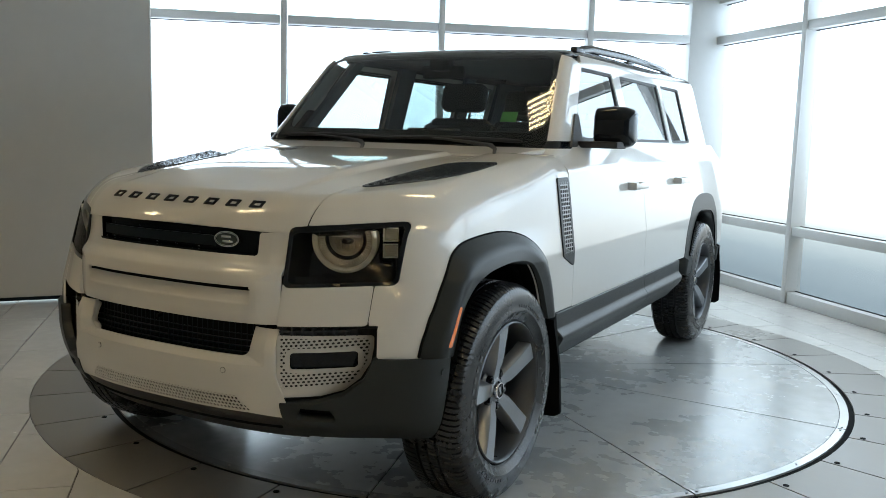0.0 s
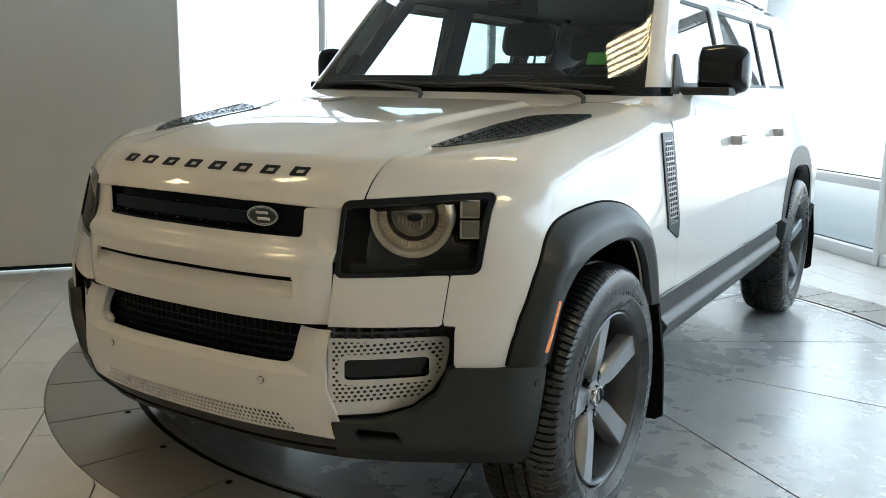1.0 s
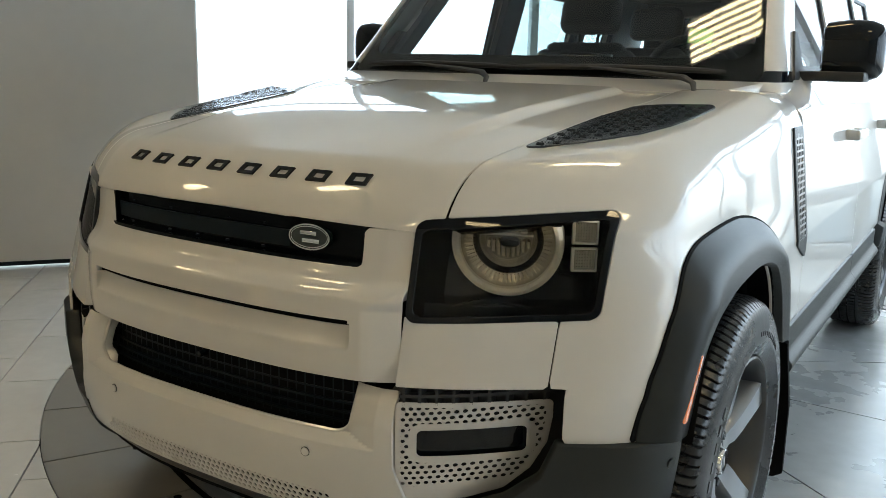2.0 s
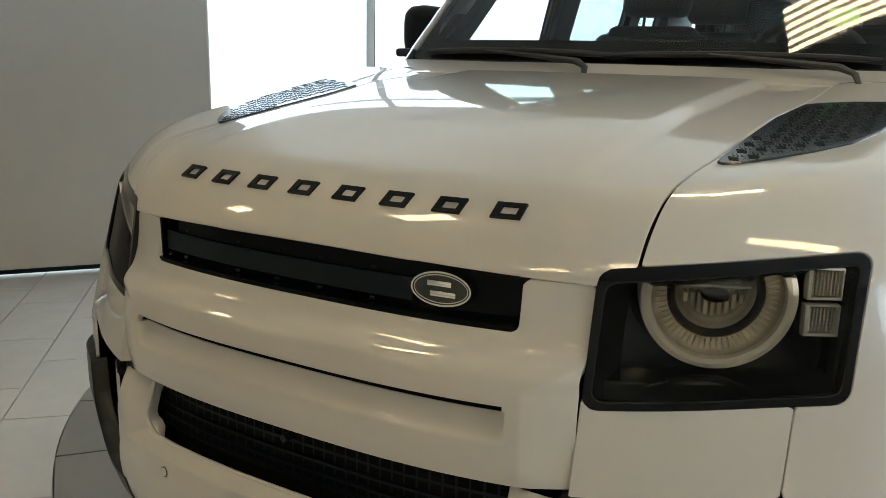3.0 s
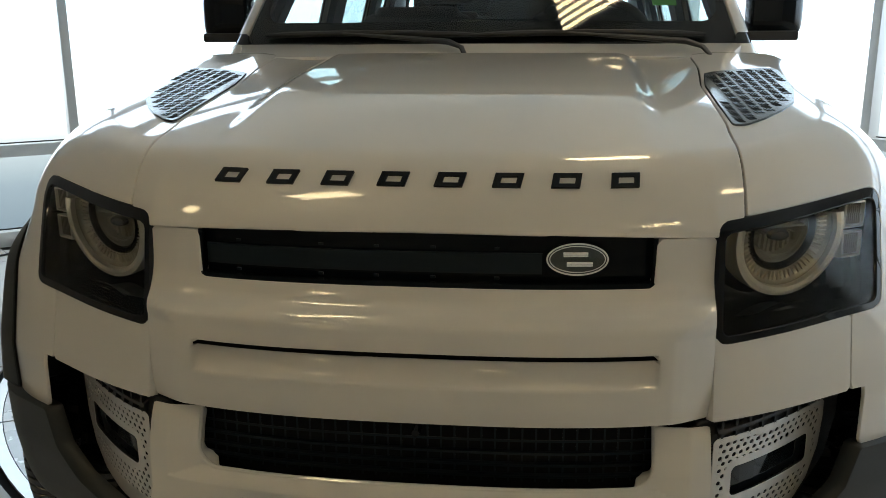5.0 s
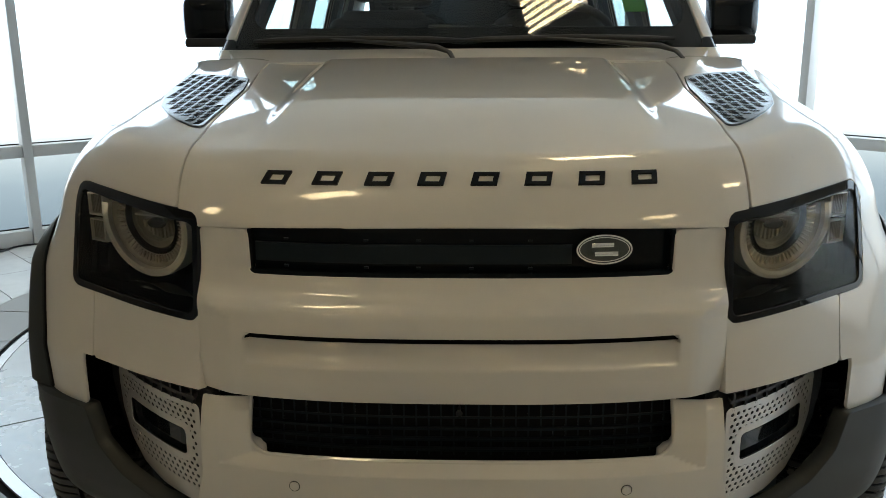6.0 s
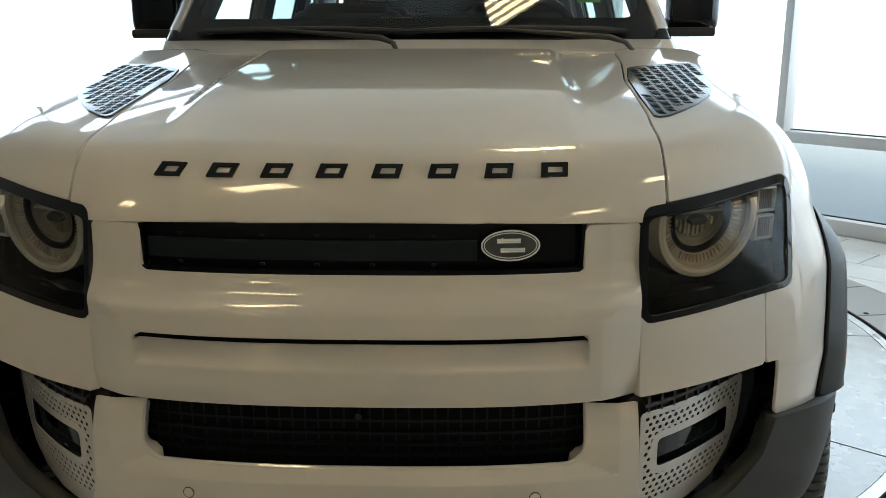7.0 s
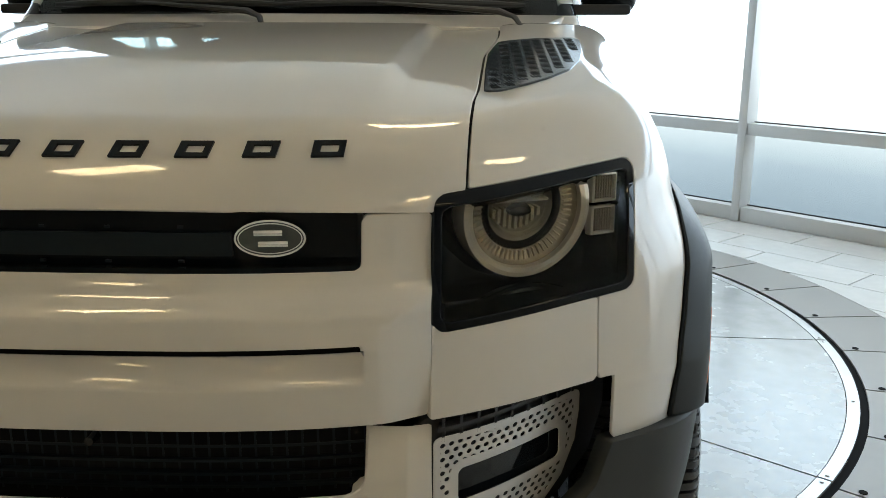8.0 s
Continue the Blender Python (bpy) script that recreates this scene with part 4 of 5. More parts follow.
def lamp_side(bm):
    """The housing's inner wall, towards the nose panel."""
    rows = []
    for k in range(9):
        z = 0.828 + 0.178 * k / 8
        y = at(body, 0.466, z) + 0.008
        rows.append([bm.verts.new(p) for p in ((0.4645, y, z), (0.4685, y, z), (0.4685, y + 0.15, z), (0.4645, y + 0.15, z))])
    for a, b in zip(rows, rows[1:]):
        for k in range(4):
            bm.faces.new((a[k], a[(k + 1) % 4], b[(k + 1) % 4], b[k]))
    bm.faces.new(rows[0][::-1])
    bm.faces.new(rows[-1])


def lamp_roof(bm):
    """The housing's sloping top, behind the upper edge of the frame."""
    rows = []
    for k in range(13):
        x = 0.464 + 0.306 * k / 12
        z = 1.0 + 0.028 * k / 12
        y = at(body, x, z) + 0.012
        rows.append([bm.verts.new(p) for p in ((x, y, z), (x, y, z + 0.006), (x, y + 0.13, z + 0.006), (x, y + 0.13, z))])
    for a, b in zip(rows, rows[1:]):
        for k in range(4):
            bm.faces.new((a[k], a[(k + 1) % 4], b[(k + 1) % 4], b[k]))
    bm.faces.new(rows[0])
    bm.faces.new(rows[-1][::-1])


for name, fn, mt in (("lamp_roof", lamp_roof, CAVITY), ("lamp_side", lamp_side, CAVITY),
                     ("lamp_floor", lambda bm: front_bar(bm, 0.476, 0.757, 0.828, 0.856, 0.035, 0.06, body, 12), BLACKG),
                     ("lamp_lip", lambda bm: tube(bm, [(0.53 + 0.12 * t, at(body, 0.53 + 0.12 * t, 0.855) + 0.022, 0.853 + 0.016 * math.sin(math.pi * t)) for t in [k / 12 for k in range(13)]], 0.004, 8), BLACKG)):
    for ob, p in zip(pair_part(name, fn, mt, None), lamps):
        ob.parent = p

# slot shadow as a black strip behind the opening, lower grille
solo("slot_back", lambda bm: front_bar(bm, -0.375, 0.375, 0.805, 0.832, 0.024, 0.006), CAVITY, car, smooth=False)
lower = solo("lower_grille", lambda bm: front_bar(bm, -0.40, 0.40, 0.585, 0.72, 0.075, 0.01, bumper), CAVITY, car, "black mesh lower grille", smooth=False)
for k in range(6):
    solo("grille_slat", lambda bm: front_bar(bm, -0.395, 0.395, 0.597 + 0.0195 * k, 0.6012 + 0.0195 * k, 0.045, 0.012, bumper), MATT, lower, smooth=False)
for k in range(36):
    x = -0.385 + 0.022 * k
    solo("grille_upright", lambda bm: front_bar(bm, x - 0.0017, x + 0.0017, 0.585, 0.712, 0.049, 0.01, bumper, n=1), MATT, lower, smooth=False)
LIP = [(0.373, 0.693)] + [(0.337 + 0.036 * math.cos(q), 0.633 - 0.036 * math.sin(q)) for q in [k * math.pi / 20 for k in range(11)]]
LIP = LIP + [(0.337 - 0.0674 * k, 0.597) for k in range(1, 10)] + [(-x, z) for x, z in reversed(LIP)]
solo("grille_lip", lambda bm: tube(bm, [(x, at(bumper, x, z) + 0.005, z) for x, z in LIP], 0.005, 10), PAINT, car)
solo("front_camera", lambda bm: cyl(bm, 0.008, 0.006, 0.02, Matrix.Translation((0.0, 0.085, 0.693)) @ Matrix.Rotation(radians(90), 4, "X"), 20), BLACKG, car)


# combs over the fog panels
def comb(bm):
    front_bar(bm, 0.47, 0.72, 0.688, 0.694, 0.005, 0.02, fog, 12)
    for k in range(10):
        x = 0.475 + 0.025 * k
        front_bar(bm, x, x + 0.004, 0.672, 0.705, 0.006, 0.02, fog, 1)


pair_part("fog_comb", comb, BLACKP, car, smooth=False)
pair_part("fog_lamp", lambda bm: front_bar(bm, 0.49, 0.66, 0.565, 0.63, 0.022, 0.006, fog, 6), BLACKG, car, smooth=False)
pair_part("corner_vent", lambda bm: front_bar(bm, 0.52, 0.64, 0.38, 0.442, 0.045, 0.02, bumper, 6), CAVITY, car, smooth=False)
for sx in (-1, 1):
    n = Vector(surf_normal(bumper, np.array([[sx * 0.287, at(bumper, 0.287, 0.552), 0.552]]))[0])
    m = Matrix.Translation(Vector((sx * 0.287, at(bumper, 0.287, 0.552), 0.552)) + n * 0.001) @ n.to_track_quat("Z", "Y").to_matrix().to_4x4()
    s = solo("parking_sensor", lambda bm: cyl(bm, 0.0085, 0.008, 0.003, m, 24), PAINT, car)
    solo("sensor_ring", lambda bm: lathe(bm, [(0.0088, -0.002), (0.0088, 0.0004), (0.0098, 0.0004), (0.0098, -0.002)], 24, m, True), BLACKP, s)


def corner_sensor(bm):
    p = cast(from_side, bumper, 0.004, np.array([0.415]), np.array([0.566]))
    n = Vector(surf_normal(bumper, p)[0])
    cyl(bm, 0.0105, 0.010, 0.004, Matrix.Translation(Vector(p[0]) + n * 0.001) @ n.to_track_quat("Z", "Y").to_matrix().to_4x4(), 24)


pair_part("parking_sensor", corner_sensor, PLASTIC, car)


# eight plain gloss black marks in a row on the bonnet's edge
def hood_mark(x):
    u = np.array([x])
    lo, hi = 0.2, 0.9
    for _ in range(30):
        mid = (lo + hi) / 2
        p = cast(round_hood, body, 0.0, u, np.array([mid]))[0]
        lo, hi = (mid, hi) if p[2] < 1.073 else (lo, mid)
    n = surf_normal(body, p[None])[0]
    zax = Vector(n)
    xax = Vector((0, 0, 1)).cross(zax).normalized()
    yax = zax.cross(xax)
    return Matrix(((xax.x, yax.x, zax.x, p[0]), (xax.y, yax.y, zax.y, p[1]), (xax.z, yax.z, zax.z, p[2]), (0, 0, 0, 1)))


for k in range(8):
    m = hood_mark(-0.3198 + 0.6355 * k / 7)
    w, h = 0.0225, 0.0143

    def mark(bm):
        for lo, hi in (((-w, h - 0.0072, -0.004), (w, h, 0.0035)), ((-w, -h, -0.004), (w, -h + 0.0072, 0.0035)), ((-w, -h + 0.0072, -0.004), (-w + 0.0115, h - 0.0072, 0.0035)), ((w - 0.009, -h + 0.0072, -0.004), (w, h - 0.0072, 0.0035))):
            box(bm, lo, hi, m=m)
        for v in bm.verts:
            q = m.inverted() @ v.co
            v.co = m @ Vector((q.x + 0.2 * q.y, q.y, q.z))

    solo("bonnet_mark", mark, BLACKG, car, "plain gloss black raised mark", smooth=False)


# tread plates on the wings
def tread_d(x, y):
    return d_poly(x, y, [(0.531, 0.478), (0.562, 0.503), (0.602, 0.55), (0.648, 0.62), (0.692, 0.706), (0.722, 0.82), (0.738, 0.93), (0.748, 1.07), (0.735, 1.092), (0.666, 1.06), (0.585, 1.022), (0.564, 1.006), (0.552, 0.93), (0.541, 0.85), (0.534, 0.66)], 0.006)


treads = panel("tread_plate", from_top, body, grid(0.52, 0.76, 0.004), grid(0.46, 1.11, 0.006), lambda x, y, z: tread_d(x, y), TREADM, car, "black chequered tread plate", depth=0.01, level=0.004, pair=True, soft=0.0015)


def tread_bars(bm):
    """Raised dashes in alternating directions."""
    for i in range(0, 10):
        for j in range(0, 36):
            cx, cy = 0.548 + 0.025 * i, 0.49 + 0.025 * j
            if tread_d(np.array([cx]), np.array([cy]))[0] > -0.013:
                continue
            a = radians(20 if (i + j) % 2 else -70)
            for s in (-1, 0, 1):
                ox, oy = cx - 0.0066 * s * math.sin(a), cy + 0.0066 * s * math.cos(a)
                q = []
                for e in (-1, 1):
                    px, py = ox + e * 0.0098 * math.cos(a), oy + e * 0.0098 * math.sin(a)
                    p = cast(from_top, body, 0.004, np.array([px]), np.array([py]))[0]
                    q.append(Vector(p))
                side = (q[1] - q[0]).cross(Vector((0, 0, 1))).normalized() * 0.0011
                v = [bm.verts.new(p) for p in (q[0] - side * 1.6 - Vector((0, 0, 0.002)), q[0] + side * 1.6 - Vector((0, 0, 0.002)), q[1] + side * 1.6 - Vector((0, 0, 0.002)), q[1] - side * 1.6 - Vector((0, 0, 0.002)))]
                mid = sum((p.co for p in v), Vector()) / 4
                t = [bm.verts.new(mid + (p.co - mid) * 0.72 + Vector((0, 0, 0.0032))) for p in v]
                bm.faces.new(t)
                for k in range(4):
                    bm.faces.new((v[k], v[(k + 1) % 4], t[(k + 1) % 4], t[k]))


pair = pair_part("tread_pattern", tread_bars, TREADM, None, smooth=False)
for ob, p in zip(pair, treads):
    tagged(ob, kind="stuff")
    ob.parent = p

# amber markers on the flares, mud flaps
panel("side_marker", round_body, flare, grid(0.9, 1.6, 0.006), grid(0.62, 0.82, 0.006),
      lambda x, y, z: d_poly(y, z, [(0.417, 0.648), (0.434, 0.645), (0.483, 0.765), (0.468, 0.771)], 0.004), ORANGE, car, "amber side marker", depth=0.01, level=0.0008, pair=True)


def flap(bm, y):
    pts = [(0.95, 0.60), (0.962, 0.40), (0.955, 0.18), (0.93, 0.162), (0.75, 0.155), (0.72, 0.2), (0.72, 0.62)]
    prism(bm, pts, 0, 0.018, Matrix.Translation((0, y, 0)) @ Matrix(((1, 0, 0, 0), (0, 0, 1, 0), (0, 1, 0, 0), (0, 0, 0, 1))))
    bmesh.ops.rotate(bm, cent=(0.9, y, 0.6), matrix=Matrix.Rotation(radians(14), 3, "X"), verts=bm.verts)


for y in (1.215, 4.27):
    pair_part("mud_flap", lambda bm: flap(bm, y), CAVITY, car, "black rubber mud flap")

# side vents
VENTM = mat("grey_vent_mesh", (0.22, 0.22, 0.22), 0.35, 0.5)
VENT = [(1.352, 1.152), (1.468, 1.152), (1.479, 1.07), (1.482, 0.784), (1.36, 0.836)]
vents = panel("wing_vent", from_side, body, grid(1.33, 1.5, 0.006), grid(0.76, 1.17, 0.006),
              lambda x, y, z: both(d_poly(y, z, VENT, 0.01), -d_poly(y, z, [(1.370, 1.125), (1.452, 1.125), (1.460, 1.06), (1.462, 0.845), (1.376, 0.868)], 0.01)), PLASTIC, car, "dark framed grey mesh vent", depth=0.012, level=0.006, pair=True)
backs = panel("vent_back", from_side, body, grid(1.33, 1.5, 0.02), grid(0.76, 1.17, 0.02), lambda x, y, z: d_poly(y, z, VENT, 0.01) + 0.006, CAVITY, None, depth=0.004, level=0.0015, pair=True)
meshes = panel("vent_mesh", from_side, body, grid(1.34, 1.5, 0.003), grid(0.84, 1.14, 0.003),
               lambda x, y, z: both(d_poly(y, z, VENT, 0.01) + 0.016, np.minimum(np.abs((y - 0.03 * (z - 1)) / 0.021 - np.round((y - 0.03 * (z - 1)) / 0.021)) * 0.021, np.abs(z / 0.017 - np.round(z / 0.017)) * 0.017) - 0.0022), VENTM, None, depth=0.003, level=0.006, pair=True, soft=0.0004)
for ob, p in zip(backs + meshes, vents + vents):
    ob.parent = p


# door handles
def handle(bm, y):
    box(bm, (0.875, y - 0.105, 1.066), (0.935, y - 0.06, 1.104), 0.008)
    box(bm, (0.916, y - 0.105, 1.068), (0.937, y + 0.11, 1.100), 0.007)
    box(bm, (0.875, y + 0.085, 1.068), (0.93, y + 0.11, 1.100), 0.007)


for y in (2.39, 3.28):
    pair_part("door_handle", lambda bm: handle(bm, y), PAINT, car)

# the cowl strip under the screen, wipers
panel("cowl", from_top, lambda x, y, z: z - (1.238 + 0.03 * (y - 1.30 + 0.12 * np.maximum(np.abs(x) - 0.42, 0)) / (0.12 + 0.2 * x * x) - 0.006 * (np.abs(x) / 0.7) ** 2), grid(-0.80, 0.80, 0.02), grid(1.25, 1.6, 0.015),
      lambda x, y, z: both(1.303 - 0.12 * np.maximum(np.abs(x) - 0.42, 0) - y, y - (1.425 + 0.2 * x * x), np.abs(x) - 0.665 - 0.35 * (y - 1.27)), PAINT, car, depth=0.02)


def wiper(bm, px):
    p0 = Vector((px, 1.325, 1.243))
    elbow = p0 + Vector((-0.035, 0.04, 0.032))
    mid = p0 + Vector((-0.16, 0.085, 0.042))
    end = p0 + Vector((-0.36, 0.118, 0.056))
    tube(bm, [p0 + Vector((0.022, -0.04, -0.008)), p0 + Vector((0.004, 0.005, 0.018)), elbow, mid, end], [0.006, 0.009, 0.014, 0.012, 0.006], 10, flat=0.6)
    blade = []
    for k in range(9):
        x = px - 0.62 + 0.66 * k / 8
        z = 1.294 + 0.006 * math.sin(math.pi * k / 8)
        blade.append((x, 1.43 + 0.2 * x * x + 0.94 * (z - 1.27) - 0.018, z))
    tube(bm, blade, [0.005] + [0.009] * 7 + [0.005], 8)


for px in (-0.053, 0.607):
    solo("wiper", lambda bm: wiper(bm, px), BLACKP, car, "black wiper arm and blade")


# mirrors
def mirror_shell(bm):
    st = [(0.862, 0.05, 0.07), (0.872, 0.066, 0.086), (0.94, 0.075, 0.095), (0.995, 0.072, 0.092), (1.022, 0.060, 0.081), (1.036, 0.042, 0.064), (1.040, 0.024, 0.045)]
    rows = []
    for x, dy, dz in st:
        row = []
        for k in range(28):
            a = 2 * math.pi * k / 28
            c, s = math.cos(a), math.sin(a)
            f = (abs(c) ** 4 + abs(s) ** 4) ** -0.25
            row.append(bm.verts.new((x - 0.018, 1.915 + dy * c * f + 0.12 * (x - 0.865), 1.367 + dz * s * f)))
        rows.append(row)
    for a, b in zip(rows, rows[1:]):
        for k in range(28):
            bm.faces.new((a[k], a[(k + 1) % 28], b[(k + 1) % 28], b[k]))
    bm.faces.new(rows[0])
    bm.faces.new(rows[-1][::-1])


def sail(bm):
    vs = prism(bm, [(1.70, 1.275), (1.86, 1.275), (1.868, 1.42), (1.832, 1.425)], 0.765, 0.806, Matrix(((0, 0, 1, 0), (1, 0, 0, 0), (0, 1, 0, 0), (0, 0, 0, 1))))
    for v in vs:
        v.co.x -= 0.26 * (v.co.z - 1.28)


mirrors = pair_part("door_mirror", mirror_shell, BLACKG, car, "gloss black door mirror", angle=50)
for name, fn, mt in (("mirror_arm", lambda bm: (box(bm, (0.74, 1.79, 1.272), (0.985, 1.93, 1.303), 0.009), sail(bm)), BLACKP),
                     ("mirror_glass", lambda bm: box(bm, (0.865, 1.99, 1.305), (0.99, 2.0, 1.43), 0.003), CHROME)):
    for ob, p in zip(pair_part(name, fn, mt, None), mirrors):
        ob.parent = p


# roof rails
def rail(bm):
    pts = [(0.615, 2.18, 1.722), (0.62, 2.26, 1.752), (0.622, 2.4, 1.768), (0.622, 3.0, 1.782), (0.62, 3.7, 1.775), (0.615, 3.9, 1.76), (0.61, 3.98, 1.725)]
    tube(bm, pts, 0.016, 12, flat=1.3)
    for y in (2.22, 3.05, 3.93):
        box(bm, (0.6, y - 0.06, 1.72), (0.635, y + 0.06, 1.76), 0.008)


pair_part("roof_rail", rail, BLACKG, car, "gloss black roof rail")

# ---------------------------------------------------------------- inside the cabin
solo("dashboard", lambda bm: (box(bm, (-0.72, 1.56, 1.05), (0.72, 1.98, 1.285), 0.03), box(bm, (-0.66, 1.9, 1.0), (0.66, 2.05, 1.24), 0.03)), CLOTH, car, "dark dashboard")
solo("instrument_hood", lambda bm: box(bm, (0.22, 1.78, 1.26), (0.56, 1.95, 1.335), 0.025), CLOTH, car)
solo("centre_screen", lambda bm: box(bm, (-0.14, 1.85, 1.22), (0.16, 1.88, 1.345), 0.01), BLACKG, car)
solo("steering_wheel", lambda bm: (lathe(bm, [(0.185 + 0.016 * math.cos(a), 0.016 * math.sin(a)) for a in [2 * math.pi * k / 12 for k in range(12)]], 48, Matrix.Translation((0.38, 2.12, 1.235)) @ Matrix.Rotation(radians(-68), 4, "X"), True),
                                   box(bm, (-0.18, -0.03, -0.015), (0.18, 0.03, 0.015), 0.01, m=Matrix.Translation((0.38, 2.12, 1.235)) @ Matrix.Rotation(radians(-68), 4, "X"))), CLOTH, car, "dark steering wheel")


def seat(bm, x, y, w):
    box(bm, (x - w, y, 0.75), (x + w, y + 0.5, 0.93), 0.05, 3)
    back = Matrix.Translation((x, y + 0.52, 0.9)) @ Matrix.Rotation(radians(-14), 4, "X")
    box(bm, (-w, -0.07, -0.02), (w, 0.09, 0.50), 0.06, 3, m=back)
    box(bm, (-w + 0.06, -0.06, 0.44), (w - 0.06, 0.07, 0.53), 0.04, 3, m=back)


def headrest(bm, x, y, w=0.15):
    back = Matrix.Translation((x, y + 0.52, 0.9)) @ Matrix.Rotation(radians(-14), 4, "X")
    box(bm, (-w, -0.06, 0.575), (w, 0.05, 0.755), 0.045, 3, m=back)
    for sx in (-0.05, 0.05):
        cyl(bm, 0.007, 0.007, 0.12, back @ Matrix.Translation((sx, 0, 0.54)), 10)


for x, y, w in ((-0.40, 2.28, 0.26), (0.37, 2.28, 0.26), (-0.36, 3.12, 0.24), (0.36, 3.12, 0.24)):
    s = solo("car_seat", lambda bm: seat(bm, x, y, w), CLOTH, car, "dark leather car seat")
    solo("headrest", lambda bm: headrest(bm, x, y), CLOTH, s)
solo("rear_mirror", lambda bm: (box(bm, (-0.12, 1.955, 1.595), (0.12, 1.985, 1.66), 0.012), box(bm, (-0.05, 1.9, 1.63), (0.05, 2.0, 1.70), 0.015)), BLACKP, car)
pair_part("door_trim", lambda bm: box(bm, (0.755, 1.6, 0.6), (0.79, 4.38, 1.285), 0.01), CLOTH, car)
for y0, y1, lean in ((1.72, 1.76, 0.86), (2.56, 2.68, 0.0), (3.40, 3.48, 0.0), (3.93, 4.4, 0.0)):
    def pillar(bm):
        q = [(y0, 1.27), (y1 + 0.05, 1.27), (y1 + 0.05 + lean * 0.43, 1.70), (y0 + lean * 0.43, 1.70)]
        for v in prism(bm, q, -0.03, 0.0, Matrix(((0, 0, 1, 0), (1, 0, 0, 0), (0, 1, 0, 0), (0, 0, 0, 1)))):
            v.co.x += 0.795 - 0.27 * (v.co.z - 1.234) - 0.022
    pair_part("pillar_trim", pillar, TRIM, car)
solo("tailgate", lambda bm: (box(bm, (-0.74, 4.38, 0.5), (0.74, 4.46, 1.3), 0.03), box(bm, (-0.64, 4.36, 1.27), (-0.52, 4.43, 1.70), 0.02), box(bm, (0.55, 4.36, 1.27), (0.64, 4.43, 1.70), 0.02), box(bm, (-0.64, 4.36, 1.62), (0.64, 4.42, 1.71), 0.02)), CLOTH, car)
solo("rear_window", lambda bm: box(bm, (-0.53, 4.395, 1.29), (0.56, 4.40, 1.63)), TINTED, car, "dark tinted rear window", smooth=False)
tag_m = Matrix.Translation((0.535, 1.43 + 0.2 * 0.535 ** 2 + 0.94 * 0.13 + 0.012, 1.40)) @ Matrix.Rotation(radians(9), 4, "Z") @ Matrix.Rotation(radians(-43), 4, "X")
solo("green_sticker", lambda bm: box(bm, (-0.036, -0.001, -0.03), (0.036, 0.001, 0.03), m=tag_m), GREEN, car, "green paper sticker inside the windscreen", smooth=False)


# ---------------------------------------------------------------- the room: two window walls that meet behind the car
CORNER = Vector((0.344, 6.822, 0))
DIR_A, IN_A = Vector((-0.7762, -0.6305, 0)), Vector((0.6305, -0.7762, 0))
DIR_B, IN_B = Vector((0.6922, -0.7217, 0)), Vector((-0.7217, -0.6922, 0))
TOP = 3.0


def wall_matrix(d, inward):
    """Local x along the wall, local y into the room, z up."""
    return Matrix(((d.x, inward.x, 0, CORNER.x), (d.y, inward.y, 0, CORNER.y), (0, 0, 1, 0), (0, 0, 0, 1)))


MA, MB = wall_matrix(DIR_A, IN_A), wall_matrix(DIR_B, IN_B)
POSTS_A = [1.375 + 1.392 * k for k in range(8)]
POSTS_B = [1.402 + 1.452 * k for k in range(7)]
HEAD = 2.68
LEVELS = [(0.0, 0.095), (0.565, 0.64), (2.235, 2.31), (HEAD - 0.07, HEAD)]


def window_wall(name, m, first, posts, half):
    ends = [first] + posts
    w = thing(name, kind="structure")
    for s in posts:
        solo("post", lambda bm: (box(bm, (s - half, 0.0, 0), (s + half, 0.13, HEAD), 0.004, m=m),), FRAMEM, w)
        solo("post_cap", lambda bm: (box(bm, (s - half - 0.005, 0.131, 0), (s + half + 0.005, 0.142, HEAD), 0.003, m=m),), FRAMEM, w)
    for a, b in zip(ends, ends[1:]):
        for z0, z1 in LEVELS:
            solo("transom", lambda bm: box(bm, (a + 0.031, 0.01, z0), (b - 0.031, 0.128, z1), 0.004, m=m), FRAMEM, w)
        for (_, z0), (z1, _) in zip(LEVELS, LEVELS[1:]):
            p = solo("pane", lambda bm: box(bm, (a + 0.032, 0.03, z0 + 0.002), (b - 0.032, 0.04, z1 - 0.002), m=m), PANE, w, smooth=False)
            p.visible_shadow = False
            solo("gasket", lambda bm: [box(bm, lo, hi, m=m) for lo, hi in (((a + 0.032, 0.042, z0 + 0.001), (b - 0.032, 0.05, z0 + 0.008)), ((b - 0.040, 0.042, z0 + 0.008), (b - 0.032, 0.05, z1 - 0.008)), ((a + 0.032, 0.042, z1 - 0.008), (b - 0.032, 0.05, z1 - 0.001)))], BLACKP, p, smooth=False)
    solo("header", lambda bm: box(bm, (first - 0.1, -0.1, HEAD + 0.002), (ends[-1] + 0.05, 0.16, TOP), m=m), WALLM, w, smooth=False)
    g = solo("backdrop", lambda bm: bm.faces.new([bm.verts.new(m @ Vector(q)) for q in ((-1.5, -0.4, -0.3), (ends[-1] + 1, -0.4, -0.3), (ends[-1] + 1, -0.4, TOP + 0.3), (-1.5, -0.4, TOP + 0.3))]), DAYLIGHT, None, smooth=False)
    tagged(g, kind="structure")
    return w


